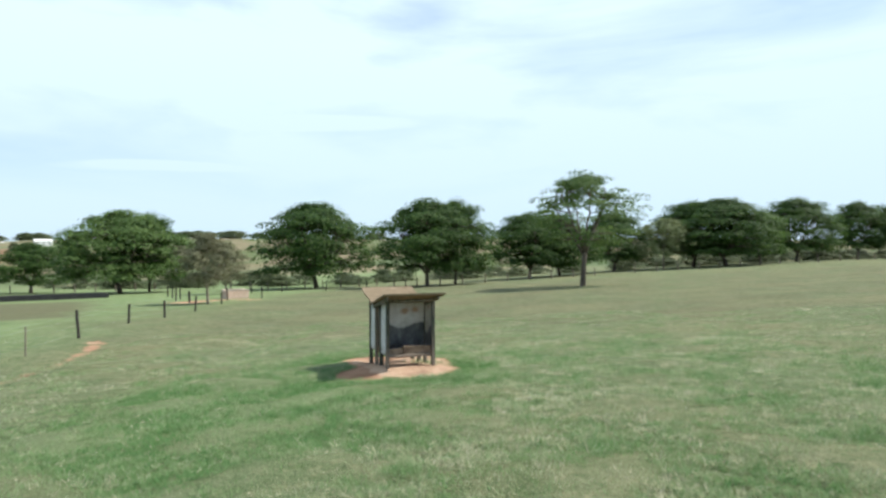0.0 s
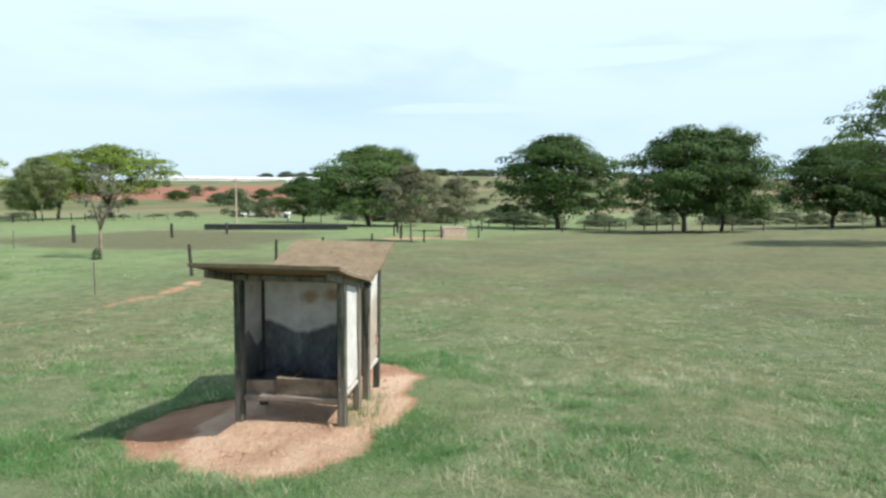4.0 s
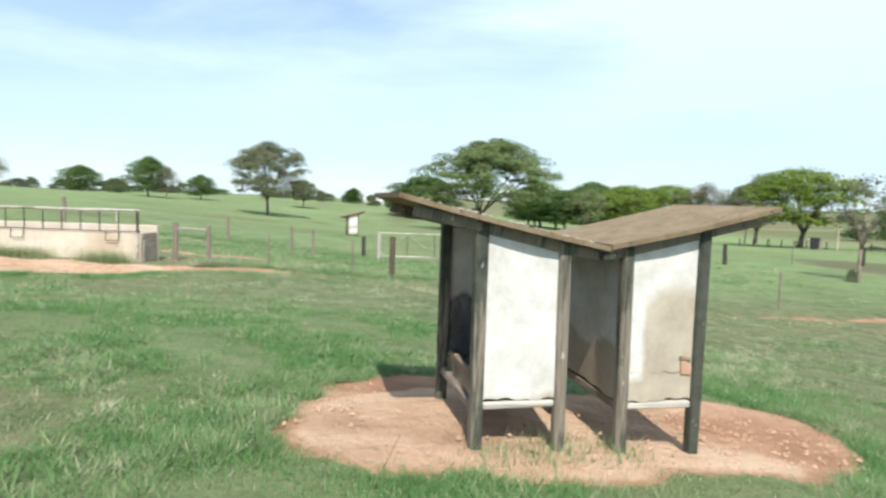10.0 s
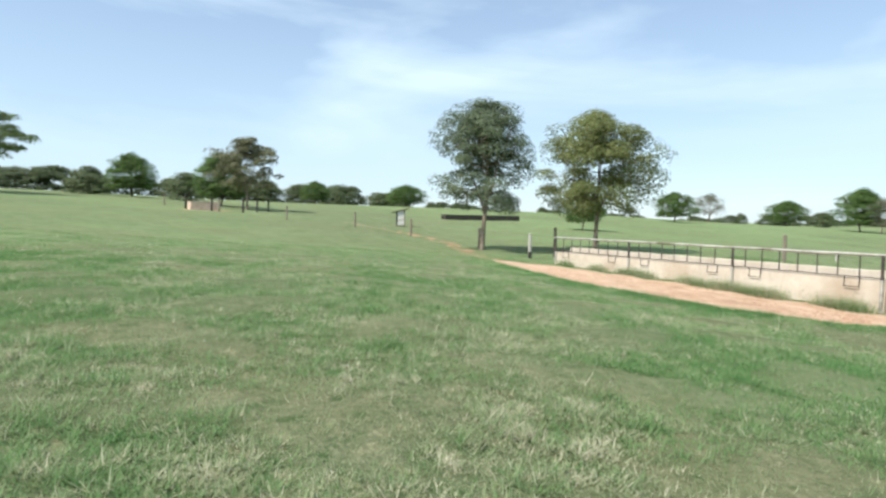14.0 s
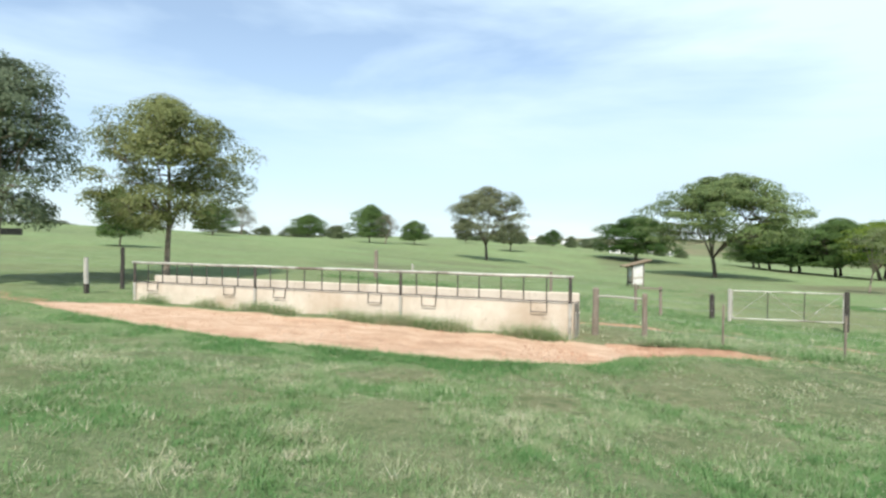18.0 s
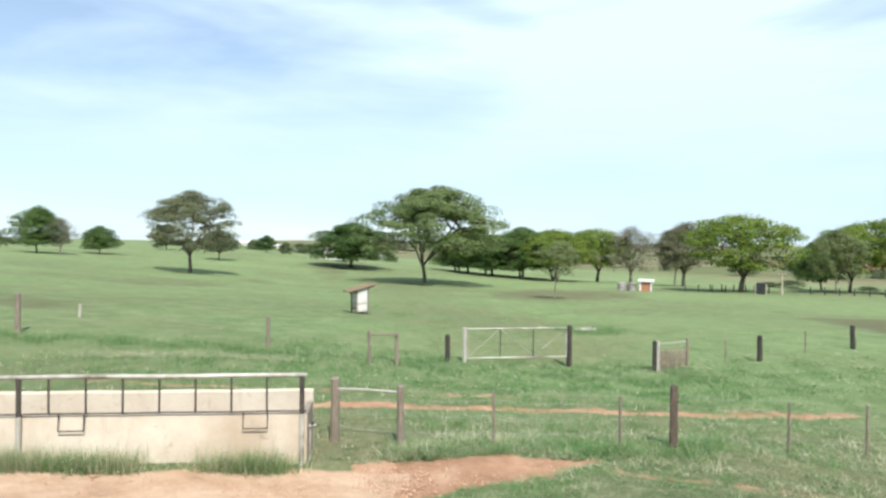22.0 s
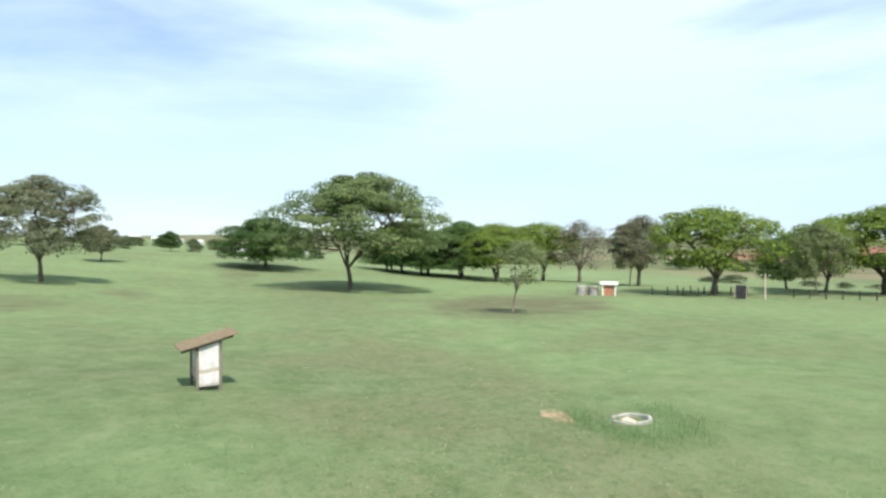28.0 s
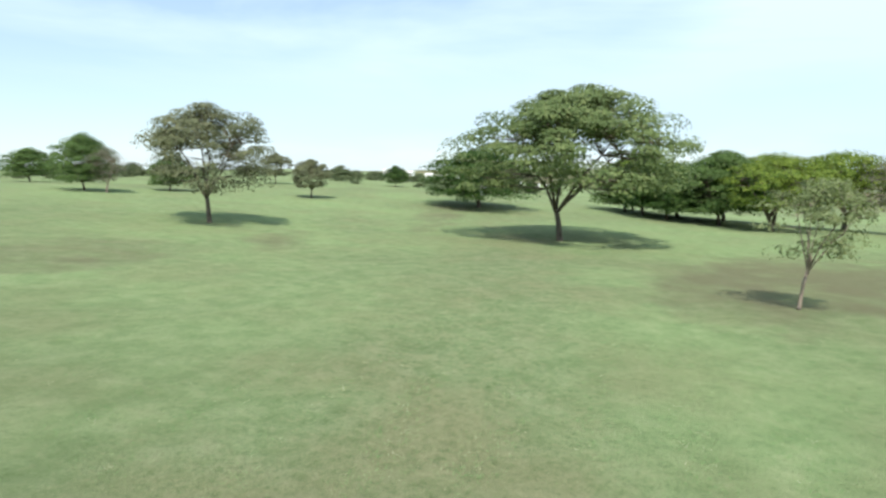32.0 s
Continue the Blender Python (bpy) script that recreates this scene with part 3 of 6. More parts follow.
def bare_soil(x, y):
    m = np.maximum(worn_round(x, y), trodden_red(x, y))
    m = np.maximum(m, 0.85 * inside(x, y, [(-13.3, 2.8), (-9.6, 2.9), (-10.4, 4.3), (-12.4, 6.2), (-13.7, 8.4), (-14.2, 8.2), (-13.5, 5.6)], 0.3))
    m = np.maximum(m, 0.46 * near_line(x, y, [(-8.6, -11.0), (-9.0, -15.5), (-11.0, -24.0), (-10.4, -33.0), (-8.0, -42.0)], 0.7))
    m = np.maximum(m, 0.8 * near_line(x, y, [(-16.6, -9.0), (-17.0, 1.0), (-18.2, 8.0), (-19.0, 15.5)], 0.36))
    m = np.maximum(m, 0.55 * near_line(x, y, [(-18.2, -9.0), (-18.7, 1.0), (-19.9, 8.0)], 0.3))
    m = np.maximum(m, 0.5 * near_line(x, y, [(-12.9, 7.6), (-11.6, 14.0), (-12.9, 19.5), (-14.2, 23.6)], 0.3))
    m = np.maximum(m, 0.55 * near_line(x, y, [(-13.5, 21.2), (-14.1, 22.8), (-15.0, 24.2)], 0.4))
    m = np.maximum(m, 0.42 * near_line(x, y, [(-22.2, -7.0), (-23.1, -4.3), (-23.5, -0.7)], 0.5))
    m = np.maximum(m, 0.38 * spot(x, y, -20.0, 6.0, 0.5, 3.0))
    m = np.maximum(m, spot(x, y, -24.6, 53.2, 1.7, 1.7))
    m = np.maximum(m, 0.6 * spot(x, y, -22.3, 57.5, 3.2, 1.6))
    return np.maximum(m, 0.75 * spot(x, y, 3.0, -53.5, 3.5, 1.6))


APRON = [(-12.4, 2.3), (-12.0, -3.0), (-11.3, -12.4), (-8.2, -12.0), (-7.2, -8.5), (-6.9, -5.0), (-7.2, -2.0), (-7.7, 0.0), (-8.0, 1.2), (-8.5, 2.3), (-9.4, 3.3), (-12.6, 3.9)]


def patch(x, y, size, seed=1):
    """Soft random patches of that size, 0 to 1."""
    table = np.random.default_rng(seed).uniform(0, 1, (64, 64))
    u, v = np.asarray(x) / size, np.asarray(y) / size
    i, j = np.floor(u).astype(int), np.floor(v).astype(int)
    a, b = u - i, v - j
    a, b = a * a * (3 - 2 * a), b * b * (3 - 2 * b)
    at = lambda p, q: table[p % 64, q % 64]
    return (at(i, j) * (1 - a) + at(i + 1, j) * a) * (1 - b) + (at(i, j + 1) * (1 - a) + at(i + 1, j + 1) * a) * b


def pale_soil(x, y):
    m = np.maximum(inside(x, y, APRON), np.maximum(0.66 * spot(x, y, -38.3, 10.6, 0.9, 0.6, 0, 0.4), 0.52 * spot(x, y, -42.1, 1.2, 0.6, 0.5, 0, 0.4)))
    u, v = by_feeder(x, y)
    return np.maximum(m, 0.8 * worn_round(x, y, 0.96) * smooth(2.6, 1.0, u + 0.4 * np.sin(3 * v)))


def dark_turf_and_shade(x, y):
    m = 0.85 * spot(x, y, -92, 22, 19, 11, -25, 0.5)
    m = np.maximum(m, 0.6 * spot(x, y, -73, -26, 11, 7, 0, 0.5))
    m = np.maximum(m, 0.55 * spot(x, y, -92, -22, 9, 4, 20, 0.5))
    m = np.maximum(m, 0.55 * spot(x, y, -36, -19, 7, 2.5, 60, 0.5))
    # narrow streak coloured dark for the shade of the far trees
    m = np.maximum(m, 0.6 * spot(x, y, -140, -20, 30, 4, 10, 0.5))
    m = np.maximum(m, inside(x, y, [(-21, 33), (-36, 58.5), (-55, 53), (-50, 32), (-30, 27)], 1.5))
    # the whole north pasture is toned darker
    m = np.maximum(m, 0.5 * smooth(15, 28, y) * smooth(-32, -14, x) * smooth(110, 70, y))
    return np.maximum(m, 0.5 * spot(x, y, 10, 60, 40, 16, 0, 0.6))


def grow(x, y):
    m = smooth(-12, -22, x) * (0.95 - 0.45 * near_line(x, y, [(-34, 8), (-60, 4), (-120, -4)], 5.0, 4.0))
    m = np.maximum(m, 0.75 * worn_round(x, y, 1.8) * (0.25 + 0.75 * smooth(0.25, 0.7, patch(x, y, 0.8, 8))))
    m = np.maximum(m, smooth(12, -1, y) * (0.05 + 0.42 * smooth(0.35, 0.8, patch(x, y, 2.7, 5))))
    m = np.maximum(m, 0.8 * smooth(3.5, 9, x) * smooth(13, 7, y) * (0.4 + 0.6 * smooth(0.2, 0.6, patch(x, y, 3.1, 9))))
    m = np.maximum(m, 0.85 * spot(x, y, -3.6, 9.6, 3.6, 4.2, 30, 0.5) * (0.35 + 0.65 * smooth(0.2, 0.6, patch(x, y, 1.6, 11))))
    m = np.maximum(m, 0.7 * smooth(-1, -14, y))
    return np.maximum(m, inside(x, y, [(px + 1.6 * (px > -9), py + 0.9 * (py > 2.5)) for px, py in APRON], 0.7))


gxs, gys = fine_axis(-16, 6, 0.17, 2900, 1.10), fine_axis(-13, 20, 0.17, 2900, 1.10)
gX, gY = np.meshgrid(gxs, gys, indexing="ij")
gX, gY = gX.ravel(), gY.ravel()
gn, gm = len(gxs), len(gys)
gi = (np.arange(gn - 1)[:, None] * gm + np.arange(gm - 1)[None, :]).ravel()
g_faces = np.stack([gi, gi + gm, gi + gm + 1, gi + 1], 1)
g_rough = 0.02 * np.sin(gX * 2.1 + 1.7 * np.sin(gY * 0.9)) + 0.02 * np.sin(gY * 2.6 + 1.3 * np.sin(gX * 1.4))
gZ = ground_z(gX, gY) + g_rough * (np.hypot(gX, gY) < 90) - 0.05 * np.maximum(bare_soil(gX, gY), pale_soil(gX, gY)) * (gX > -40) + 0.06 * worn_round(gX, gY)
g_mesh = mesh_of("ground", np.stack([gX, gY, gZ], 1), g_faces, PASTURE, True)
gU, gV = -gX * 0.5 + gY * 0.866, -gX * 0.866 - gY * 0.5
for key, values in (
    ("soil", bare_soil(gX, gY)), ("pale", pale_soil(gX, gY)), ("dark", dark_turf_and_shade(gX, gY)), ("lush", grow(gX, gY)),
    ("field", smooth(230, 300, gU)), ("red", smooth(430, 450, gU) * smooth(700, 680, gU) * smooth(70, 95, gV) * smooth(300, 265, gV)),
):
    g_mesh.attributes.new(key, "FLOAT", "POINT").data.foreach_set("value", values.astype(np.float32))
ground = tagged(new("ground", g_mesh), "green and straw-coloured pasture with bare red soil patches", "ground", kind="structure")


# ---- grass ----
def grass(name, label, count, spots, length, width, spread, seed, wilt=0.0, per=6):
    """Tufts of fine blades scattered round the given spots, left out on bare soil."""
    rng = np.random.default_rng(seed)
    pick = rng.integers(0, len(spots), count)
    c = np.array(spots, float)[pick]
    if len(spots[0]) == 4:  # a box, filled evenly
        x, y = c[:, 0] + rng.uniform(0, 1, count) * (c[:, 1] - c[:, 0]), c[:, 2] + rng.uniform(0, 1, count) * (c[:, 3] - c[:, 2])
    else:
        x, y = c[:, 0] + rng.normal(0, 1, count) * c[:, 2], c[:, 1] + rng.normal(0, 1, count) * c[:, 2]
    keep = np.maximum(bare_soil(x, y), pale_soil(x, y)) < rng.uniform(0.25, 0.6, count)
    x, y = x[keep], y[keep]
    n = len(x)
    wide, tuft = patch(x, y, 1.2, 2) + 0.5 * patch(x, y, 0.8, 3) - 0.25, patch(x, y, 0.34, 4)
    tall = (0.45 + 0.9 * tuft ** 1.5 + rng.uniform(-0.15, 0.25, n)) * (1 - 0.25 * dark_turf_and_shade(x, y))
    tone = np.clip(0.51 + wilt - 0.46 * grow(x, y) + 0.36 * (wide - 0.5) + 0.45 * (patch(x, y, 0.21, 6) - 0.5) + 0.17 * rng.normal(0, 1, n), 0, 1)
    tone = np.where(rng.uniform(0, 1, n) < 0.05 + wilt, rng.uniform(0.7, 1.0, n), tone)
    X, Y, T, H = (np.repeat(v, per) for v in (x, y, tone, tall))
    k = len(X)
    X, Y = X + rng.normal(0, spread, k), Y + rng.normal(0, spread, k)
    a, lean = rng.uniform(0, 2 * np.pi, k), rng.uniform(0.5, 4.0, k)
    L, wd = length * H * rng.uniform(0.5, 1.3, k) / np.sqrt(1 + lean ** 2), width * rng.uniform(0.6, 1.3, k)
    Z = ground_z(X, Y) - 0.015
    sx, sy = -np.sin(a) * wd, np.cos(a) * wd
    v = np.stack([np.stack([X - sx, Y - sy, Z], 1), np.stack([X + sx, Y + sy, Z], 1), np.stack([X + np.cos(a) * L * lean, Y + np.sin(a) * L * lean, Z + L], 1)], 1)
    me = mesh_of(name, v.reshape(-1, 3), np.arange(k * 3).reshape(-1, 3), BLADES)
    me.attributes.new("tone", "FLOAT", "POINT").data.foreach_set("value", np.repeat(np.clip(T + rng.normal(0, 0.08, k), 0, 1), 3).astype(np.float32))
    return tagged(new(name, me), label, "grass", kind="stuff")


grass("pasture_grass", "short tangled pasture grass, green with straw-coloured flecks", 80000, [(-6.5, 8.5, -5, 17.5)], 0.115, 0.0046, 0.035, 3, 0.0, 13)
grass("outer_grass", "short pasture grass farther from the feeder", 60000, [(-14, 16, -16, -5), (-13, -6, -5, 26), (8.5, 18, -5, 26), (-7, 9, 17.5, 30)], 0.10, 0.0065, 0.08, 15, 0.0)
grass("paddock_grass", "lush mown-looking paddock grass beyond the fence", 26000,
      [(-22, 4, 5), (-30, 6, 6), (-38, 6, 6), (-46, 8, 6), (-54, 4, 7), (-60, 12, 8), (-30, 14, 7)], 0.09, 0.007, 0.1, 4)
grass("verge_grass", "tall rank green grass along the fence track", 26000,
      [(-21, 2, 2.5), (-22, 8, 2.5), (-23, 13, 2.5), (-21, -4, 3), (-15.5, 6, 1.2), (-15.5, 12, 2), (-24, 18, 3), (-25.5, 4, 1.2), (-26, 9, 1.2), (-25.5, 13, 1.4), (-25, 0, 1.5)], 0.22, 0.008, 0.08, 5, 0.1)


def clods(name, label, spots, count, size, seed, material):
    """Small lumps of dry earth lying on bare ground."""
    rng = np.random.default_rng(seed)
    c = np.array(spots, float)[rng.integers(0, len(spots), count)]
    x, y = c[:, 0] + rng.normal(0, 1, count) * c[:, 2], c[:, 1] + rng.normal(0, 1, count) * c[:, 2]
    keep = np.maximum(bare_soil(x, y), pale_soil(x, y)) > 0.5
    x, y = x[keep], y[keep]
    r = size * rng.uniform(0.3, 1.0, len(x)) ** 2 + 0.004
    base = np.array([(1, 0, 0), (0, 1, 0), (-1, 0, 0), (0, -1, 0), (0, 0, 0.8), (0, 0, -0.4)], float)
    faces = np.array([(0, 1, 4), (1, 2, 4), (2, 3, 4), (3, 0, 4), (1, 0, 5), (2, 1, 5), (3, 2, 5), (0, 3, 5)])
    v = base[None] * r[:, None, None] * rng.uniform(0.6, 1.4, (len(x), 6, 3)) + np.stack([x, y, ground_z(x, y) - 0.045 + 0.06 * worn_round(x, y) + r * 0.3], 1)[:, None]
    f = faces[None] + 6 * np.arange(len(x))[:, None, None]
    return tagged(new(name, mesh_of(name, v.reshape(-1, 3), f.reshape(-1, 3), material)), label, "soil", kind="stuff")


DEAD_STEMS = plain("grey_tan_dead_stems", (0.24, 0.19, 0.14), (0.42, 0.36, 0.28), 8.0, 0.95)
EARTH = plain("dry_earth_clods", (0.34, 0.19, 0.12), (0.54, 0.36, 0.25), 6.0, 1.0)
grass("pasture_tufts", "coarser grass tufts standing out of the sward", 8000, [(-8, 10, -6, 18)], 0.16, 0.0055, 0.045, 31, 0.04, 16)
clods("soil_clods", "crumbs of dry red earth round the feeder", [(-1.2, 14, 1.0), (-1.7, 15.8, 0.5), (-1.3, 15.3, 0.5), (-0.9, 12.6, 0.7)], 620, 0.020, 8, EARTH)
clods("trodden_clods", "crumbs of trodden pale earth before the trough", [(-10.5, 2, 1.5), (-10, -2, 2), (-10, -7, 2.2), (-12, 5, 1.4), (-11.6, 3.2, 0.7)], 3200, 0.03, 9, EARTH)
pad_loop = [(ax + (bx - ax) * k / 4, ay + (by - ay) * k / 4) for (ax, ay), (bx, by) in zip(PAD, PAD[1:] + PAD[:1]) for k in range(4)]
pad_loop = [(0.5 + 1.18 * (u - 0.5), 0.5 + 1.3 * (v - 0.5)) for u, v in pad_loop]
ring_spots = [(-0.46 - 0.370 * u - 0.929 * v, 13.88 + 0.929 * u - 0.370 * v, 0.33) for u, v in pad_loop]
grass("rim_grass", "longer green grass rimming the bare soil", 11000, ring_spots, 0.11, 0.0045, 0.06, 12, 0.0)
edge_spots = [(ax + (bx - ax) * k / 6, ay + (by - ay) * k / 6 + 0.1, 0.45) for (ax, ay), (bx, by) in zip(APRON[4:], APRON[5:-1] + [(-13.4, 7.2)]) for k in range(6)]
grass("apron_rim_grass", "longer green grass along the trodden soil", 16000, edge_spots, 0.14, 0.005, 0.06, 13, 0.0)
verge_spots = [(-13.4 - 0.2 * k, 4.0 + 0.75 * k, 0.3) for k in range(9)]
grass("fence_line_grass", "rank green weeds along the foot of the fence", 3500, verge_spots, 0.26, 0.008, 0.07, 16, -0.1)
grass("straw_stems", "pale dry stems scattered through the pasture", 24000, [(-6, 8, -4, 17)], 0.075, 0.0034, 0.05, 14, 0.3, 4)

# crack drawn as a thin dark ribbon just above the pad
crack = [(-0.65, 0.73), (-0.85, 0.55), (-1.03, 0.31), (-1.12, 0.03), (-1.18, -0.15), (-1.23, -0.3)]
crack_v, crack_rng = [], random.Random(2)
for k in range(26):
    q = k / 25 * 4.999
    (ua, va), (ub, vb) = crack[int(q)], crack[int(q) + 1]
    u, v, w = ua + (ub - ua) * (q % 1), va + (vb - va) * (q % 1), crack_rng.uniform(0.006, 0.022)
    for side in (-w, w):
        cu, cv = u + side * 0.5, v + side
        cx, cy = -0.46 - 0.370 * cu - 0.929 * cv, 13.88 + 0.929 * cu - 0.370 * cv
        crack_v.append((cx, cy, gz(cx, cy) + 0.012))
crack_me = mesh_of("soil_crack", crack_v, np.array([(2 * k, 2 * k + 1, 2 * k + 3, 2 * k + 2) for k in range(25)]), plain("dark_red_earth", (0.15, 0.075, 0.045), (0.26, 0.14, 0.09), 9.0, 1.0))
tagged(new("soil_crack", crack_me), "dark crack winding over the trodden pad", "soil", kind="stuff")

# ---- mineral feeders under roofs ----
def shade_attr(me, key, values):
    me.attributes.new(key, "FLOAT", "POINT").data.foreach_set("value", np.asarray(values, np.float32))


def panel(name, parent, a0, a1, b, z0, z1a, z1b, across=False, face=None, inner=None, label="", thick=0.026):
    """An upright limewashed board from a0 to a1 with a sloping top and a ragged foot; across: it runs along the other axis.
    face, inner: the stains of its two sides, functions of the place along it and of the height, 0 to 1, that give tan, damp and rust."""
    n, m = 15, 21
    verts, marks = [], []
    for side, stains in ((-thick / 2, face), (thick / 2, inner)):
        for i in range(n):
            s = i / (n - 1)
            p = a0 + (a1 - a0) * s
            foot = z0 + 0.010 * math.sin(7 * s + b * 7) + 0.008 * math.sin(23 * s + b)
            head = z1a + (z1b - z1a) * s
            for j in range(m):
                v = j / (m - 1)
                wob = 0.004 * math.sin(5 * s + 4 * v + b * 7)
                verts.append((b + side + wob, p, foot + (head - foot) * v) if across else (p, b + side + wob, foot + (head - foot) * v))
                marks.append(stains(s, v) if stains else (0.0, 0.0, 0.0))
    k, quads = n * m, []
    for i in range(n - 1):
        for j in range(m - 1):
            f = i * m + j
            quads += [(f, f + m, f + m + 1, f + 1), (k + f, k + f + 1, k + f + m + 1, k + f + m)]
        quads += [(i * m, k + i * m, k + i * m + m, i * m + m), (i * m + m - 1, i * m + 2 * m - 1, k + i * m + 2 * m - 1, k + i * m + m - 1)]
    for j in range(m - 1):
        f, g = j, (n - 1) * m + j
        quads += [(f, f + 1, k + f + 1, k + f), (g, k + g, k + g + 1, g + 1)]
    me = Solid().add(verts, quads).mesh(name, PANEL)
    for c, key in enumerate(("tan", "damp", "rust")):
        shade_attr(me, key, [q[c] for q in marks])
    return part(name, me, None, parent, label)


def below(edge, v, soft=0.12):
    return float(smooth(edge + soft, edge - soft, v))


def blot(s, v, cs, cv, rs, rv):
    return max(0.0, 1 - math.hypot((s - cs) / rs, (v - cv) / rv))


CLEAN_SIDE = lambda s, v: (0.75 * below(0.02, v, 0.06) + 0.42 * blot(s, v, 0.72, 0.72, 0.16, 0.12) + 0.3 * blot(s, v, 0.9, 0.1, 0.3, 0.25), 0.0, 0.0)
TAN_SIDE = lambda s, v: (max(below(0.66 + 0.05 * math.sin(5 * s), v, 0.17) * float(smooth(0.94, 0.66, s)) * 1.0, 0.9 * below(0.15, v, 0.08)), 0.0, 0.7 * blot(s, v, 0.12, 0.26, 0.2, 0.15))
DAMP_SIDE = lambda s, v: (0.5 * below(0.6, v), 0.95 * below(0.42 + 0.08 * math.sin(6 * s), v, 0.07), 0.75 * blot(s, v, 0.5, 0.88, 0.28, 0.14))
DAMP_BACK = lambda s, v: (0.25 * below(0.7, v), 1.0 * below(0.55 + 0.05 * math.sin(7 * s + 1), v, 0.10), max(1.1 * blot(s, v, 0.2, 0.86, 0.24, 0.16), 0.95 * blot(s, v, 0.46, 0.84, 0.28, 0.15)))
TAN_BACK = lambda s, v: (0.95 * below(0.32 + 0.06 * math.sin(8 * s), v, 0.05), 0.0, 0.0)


def booth(parent, front, back, depth, roof_z, outer=CLEAN_SIDE, low=0.42):
    """One booth: four posts, three panels and a feed tray. front and back: its two ends along x; roof_z: the roof's underside there."""
    side = 1 if back > front else -1
    zf, zb = roof_z(front), roof_z(back)
    for a, z in ((front, zf), (back, zb)):
        for b in (0.0, depth):
            p = part("post", Solid().box(0.085, 0.085, z + 0.25, (0, 0, 0), 0.012, None, 0.004), POST_GREEN, parent, "", (a, b, (z - 0.25) / 2))
            p.rotation_euler = (random.uniform(-0.008, 0.008), random.uniform(-0.008, 0.008), random.uniform(-0.05, 0.05))
    i0, i1 = front + side * 0.043, back - side * 0.043
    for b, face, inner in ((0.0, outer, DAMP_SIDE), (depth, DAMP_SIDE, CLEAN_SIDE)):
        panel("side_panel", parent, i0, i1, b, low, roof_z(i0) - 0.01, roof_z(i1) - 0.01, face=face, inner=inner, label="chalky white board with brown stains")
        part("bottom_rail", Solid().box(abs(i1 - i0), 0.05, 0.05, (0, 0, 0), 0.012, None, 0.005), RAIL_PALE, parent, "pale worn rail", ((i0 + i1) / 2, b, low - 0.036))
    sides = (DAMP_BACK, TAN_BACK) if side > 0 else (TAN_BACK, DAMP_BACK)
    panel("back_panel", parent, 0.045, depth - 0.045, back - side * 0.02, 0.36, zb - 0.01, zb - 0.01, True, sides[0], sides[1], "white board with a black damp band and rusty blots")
    mid, ln = (front + back) / 2, abs(back - front)
    part("tray_floor", Solid().box(ln - 0.06, depth - 0.06, 0.03, (0, 0, 0), 0.006), TRAY_WOOD, parent, "", (mid, depth / 2, 0.36))
    part("tray_front", Solid().box(0.035, depth * 0.60, 0.19, (0, 0, 0), 0.014, None, 0.010), TRAY_WOOD, parent, "gnawed board with pale blotches", (front + side * 0.03, depth * 0.35, 0.47), Euler((0.03, 0, 0)).to_matrix())
    part("tray_front", Solid().box(0.03, depth * 0.34, 0.15, (0, 0, 0), 0.012, None, 0.010), TRAY_WOOD, parent, "dark broken low end of the board", (front + side * 0.06, depth * 0.80, 0.44), Euler((-0.05, 0, 0)).to_matrix())
    part("back_rail", Solid().box(0.06, depth - 0.08, 0.06, (0, 0, 0), 0.01, None, 0.004), RAIL_GREY, parent, "", (back - side * 0.03, depth / 2, 0.31))
    part("tray_rail", Solid().box(0.06, depth - 0.08, 0.06, (0, 0, 0), 0.01, None, 0.004), RAIL_GREY, parent, "", (front + side * 0.01, depth / 2, 0.345))
    part("tray_divider", Solid().box(ln - 0.12, 0.025, 0.13, (0, 0, 0), 0.008, None, 0.004), TRAY_WOOD, parent, "", (mid, depth * 0.55, 0.44))
    heap = Solid()
    k, m = 11, 15
    lump = lambda i, j: 0.385 + math.sin(math.pi * i / (k - 1)) * (0.05 + 0.05 * math.sin(1.9 * j + i) ** 2 + 0.13 * math.exp(-((j - 11) / 2.4) ** 2))
    vv = [(mid + (i / (k - 1) - 0.5) * (ln - 0.14), 0.08 + j / (m - 1) * (depth - 0.16), lump(i, j)) for i in range(k) for j in range(m)]
    heap.add(vv, [(i * m + j, (i + 1) * m + j, (i + 1) * m + j + 1, i * m + j + 1) for i in range(k - 1) for j in range(m - 1)])
    part("mineral_feed", heap, WET_FEED, parent, "wet black lumpy feed", smooth_faces=True)
    part("front_beam", Solid().box(0.04, depth + 0.1, 0.06, (0, 0, 0), 0.01), POST_GREEN, parent, "", (front - side * 0.02, depth / 2, zf - 0.045))


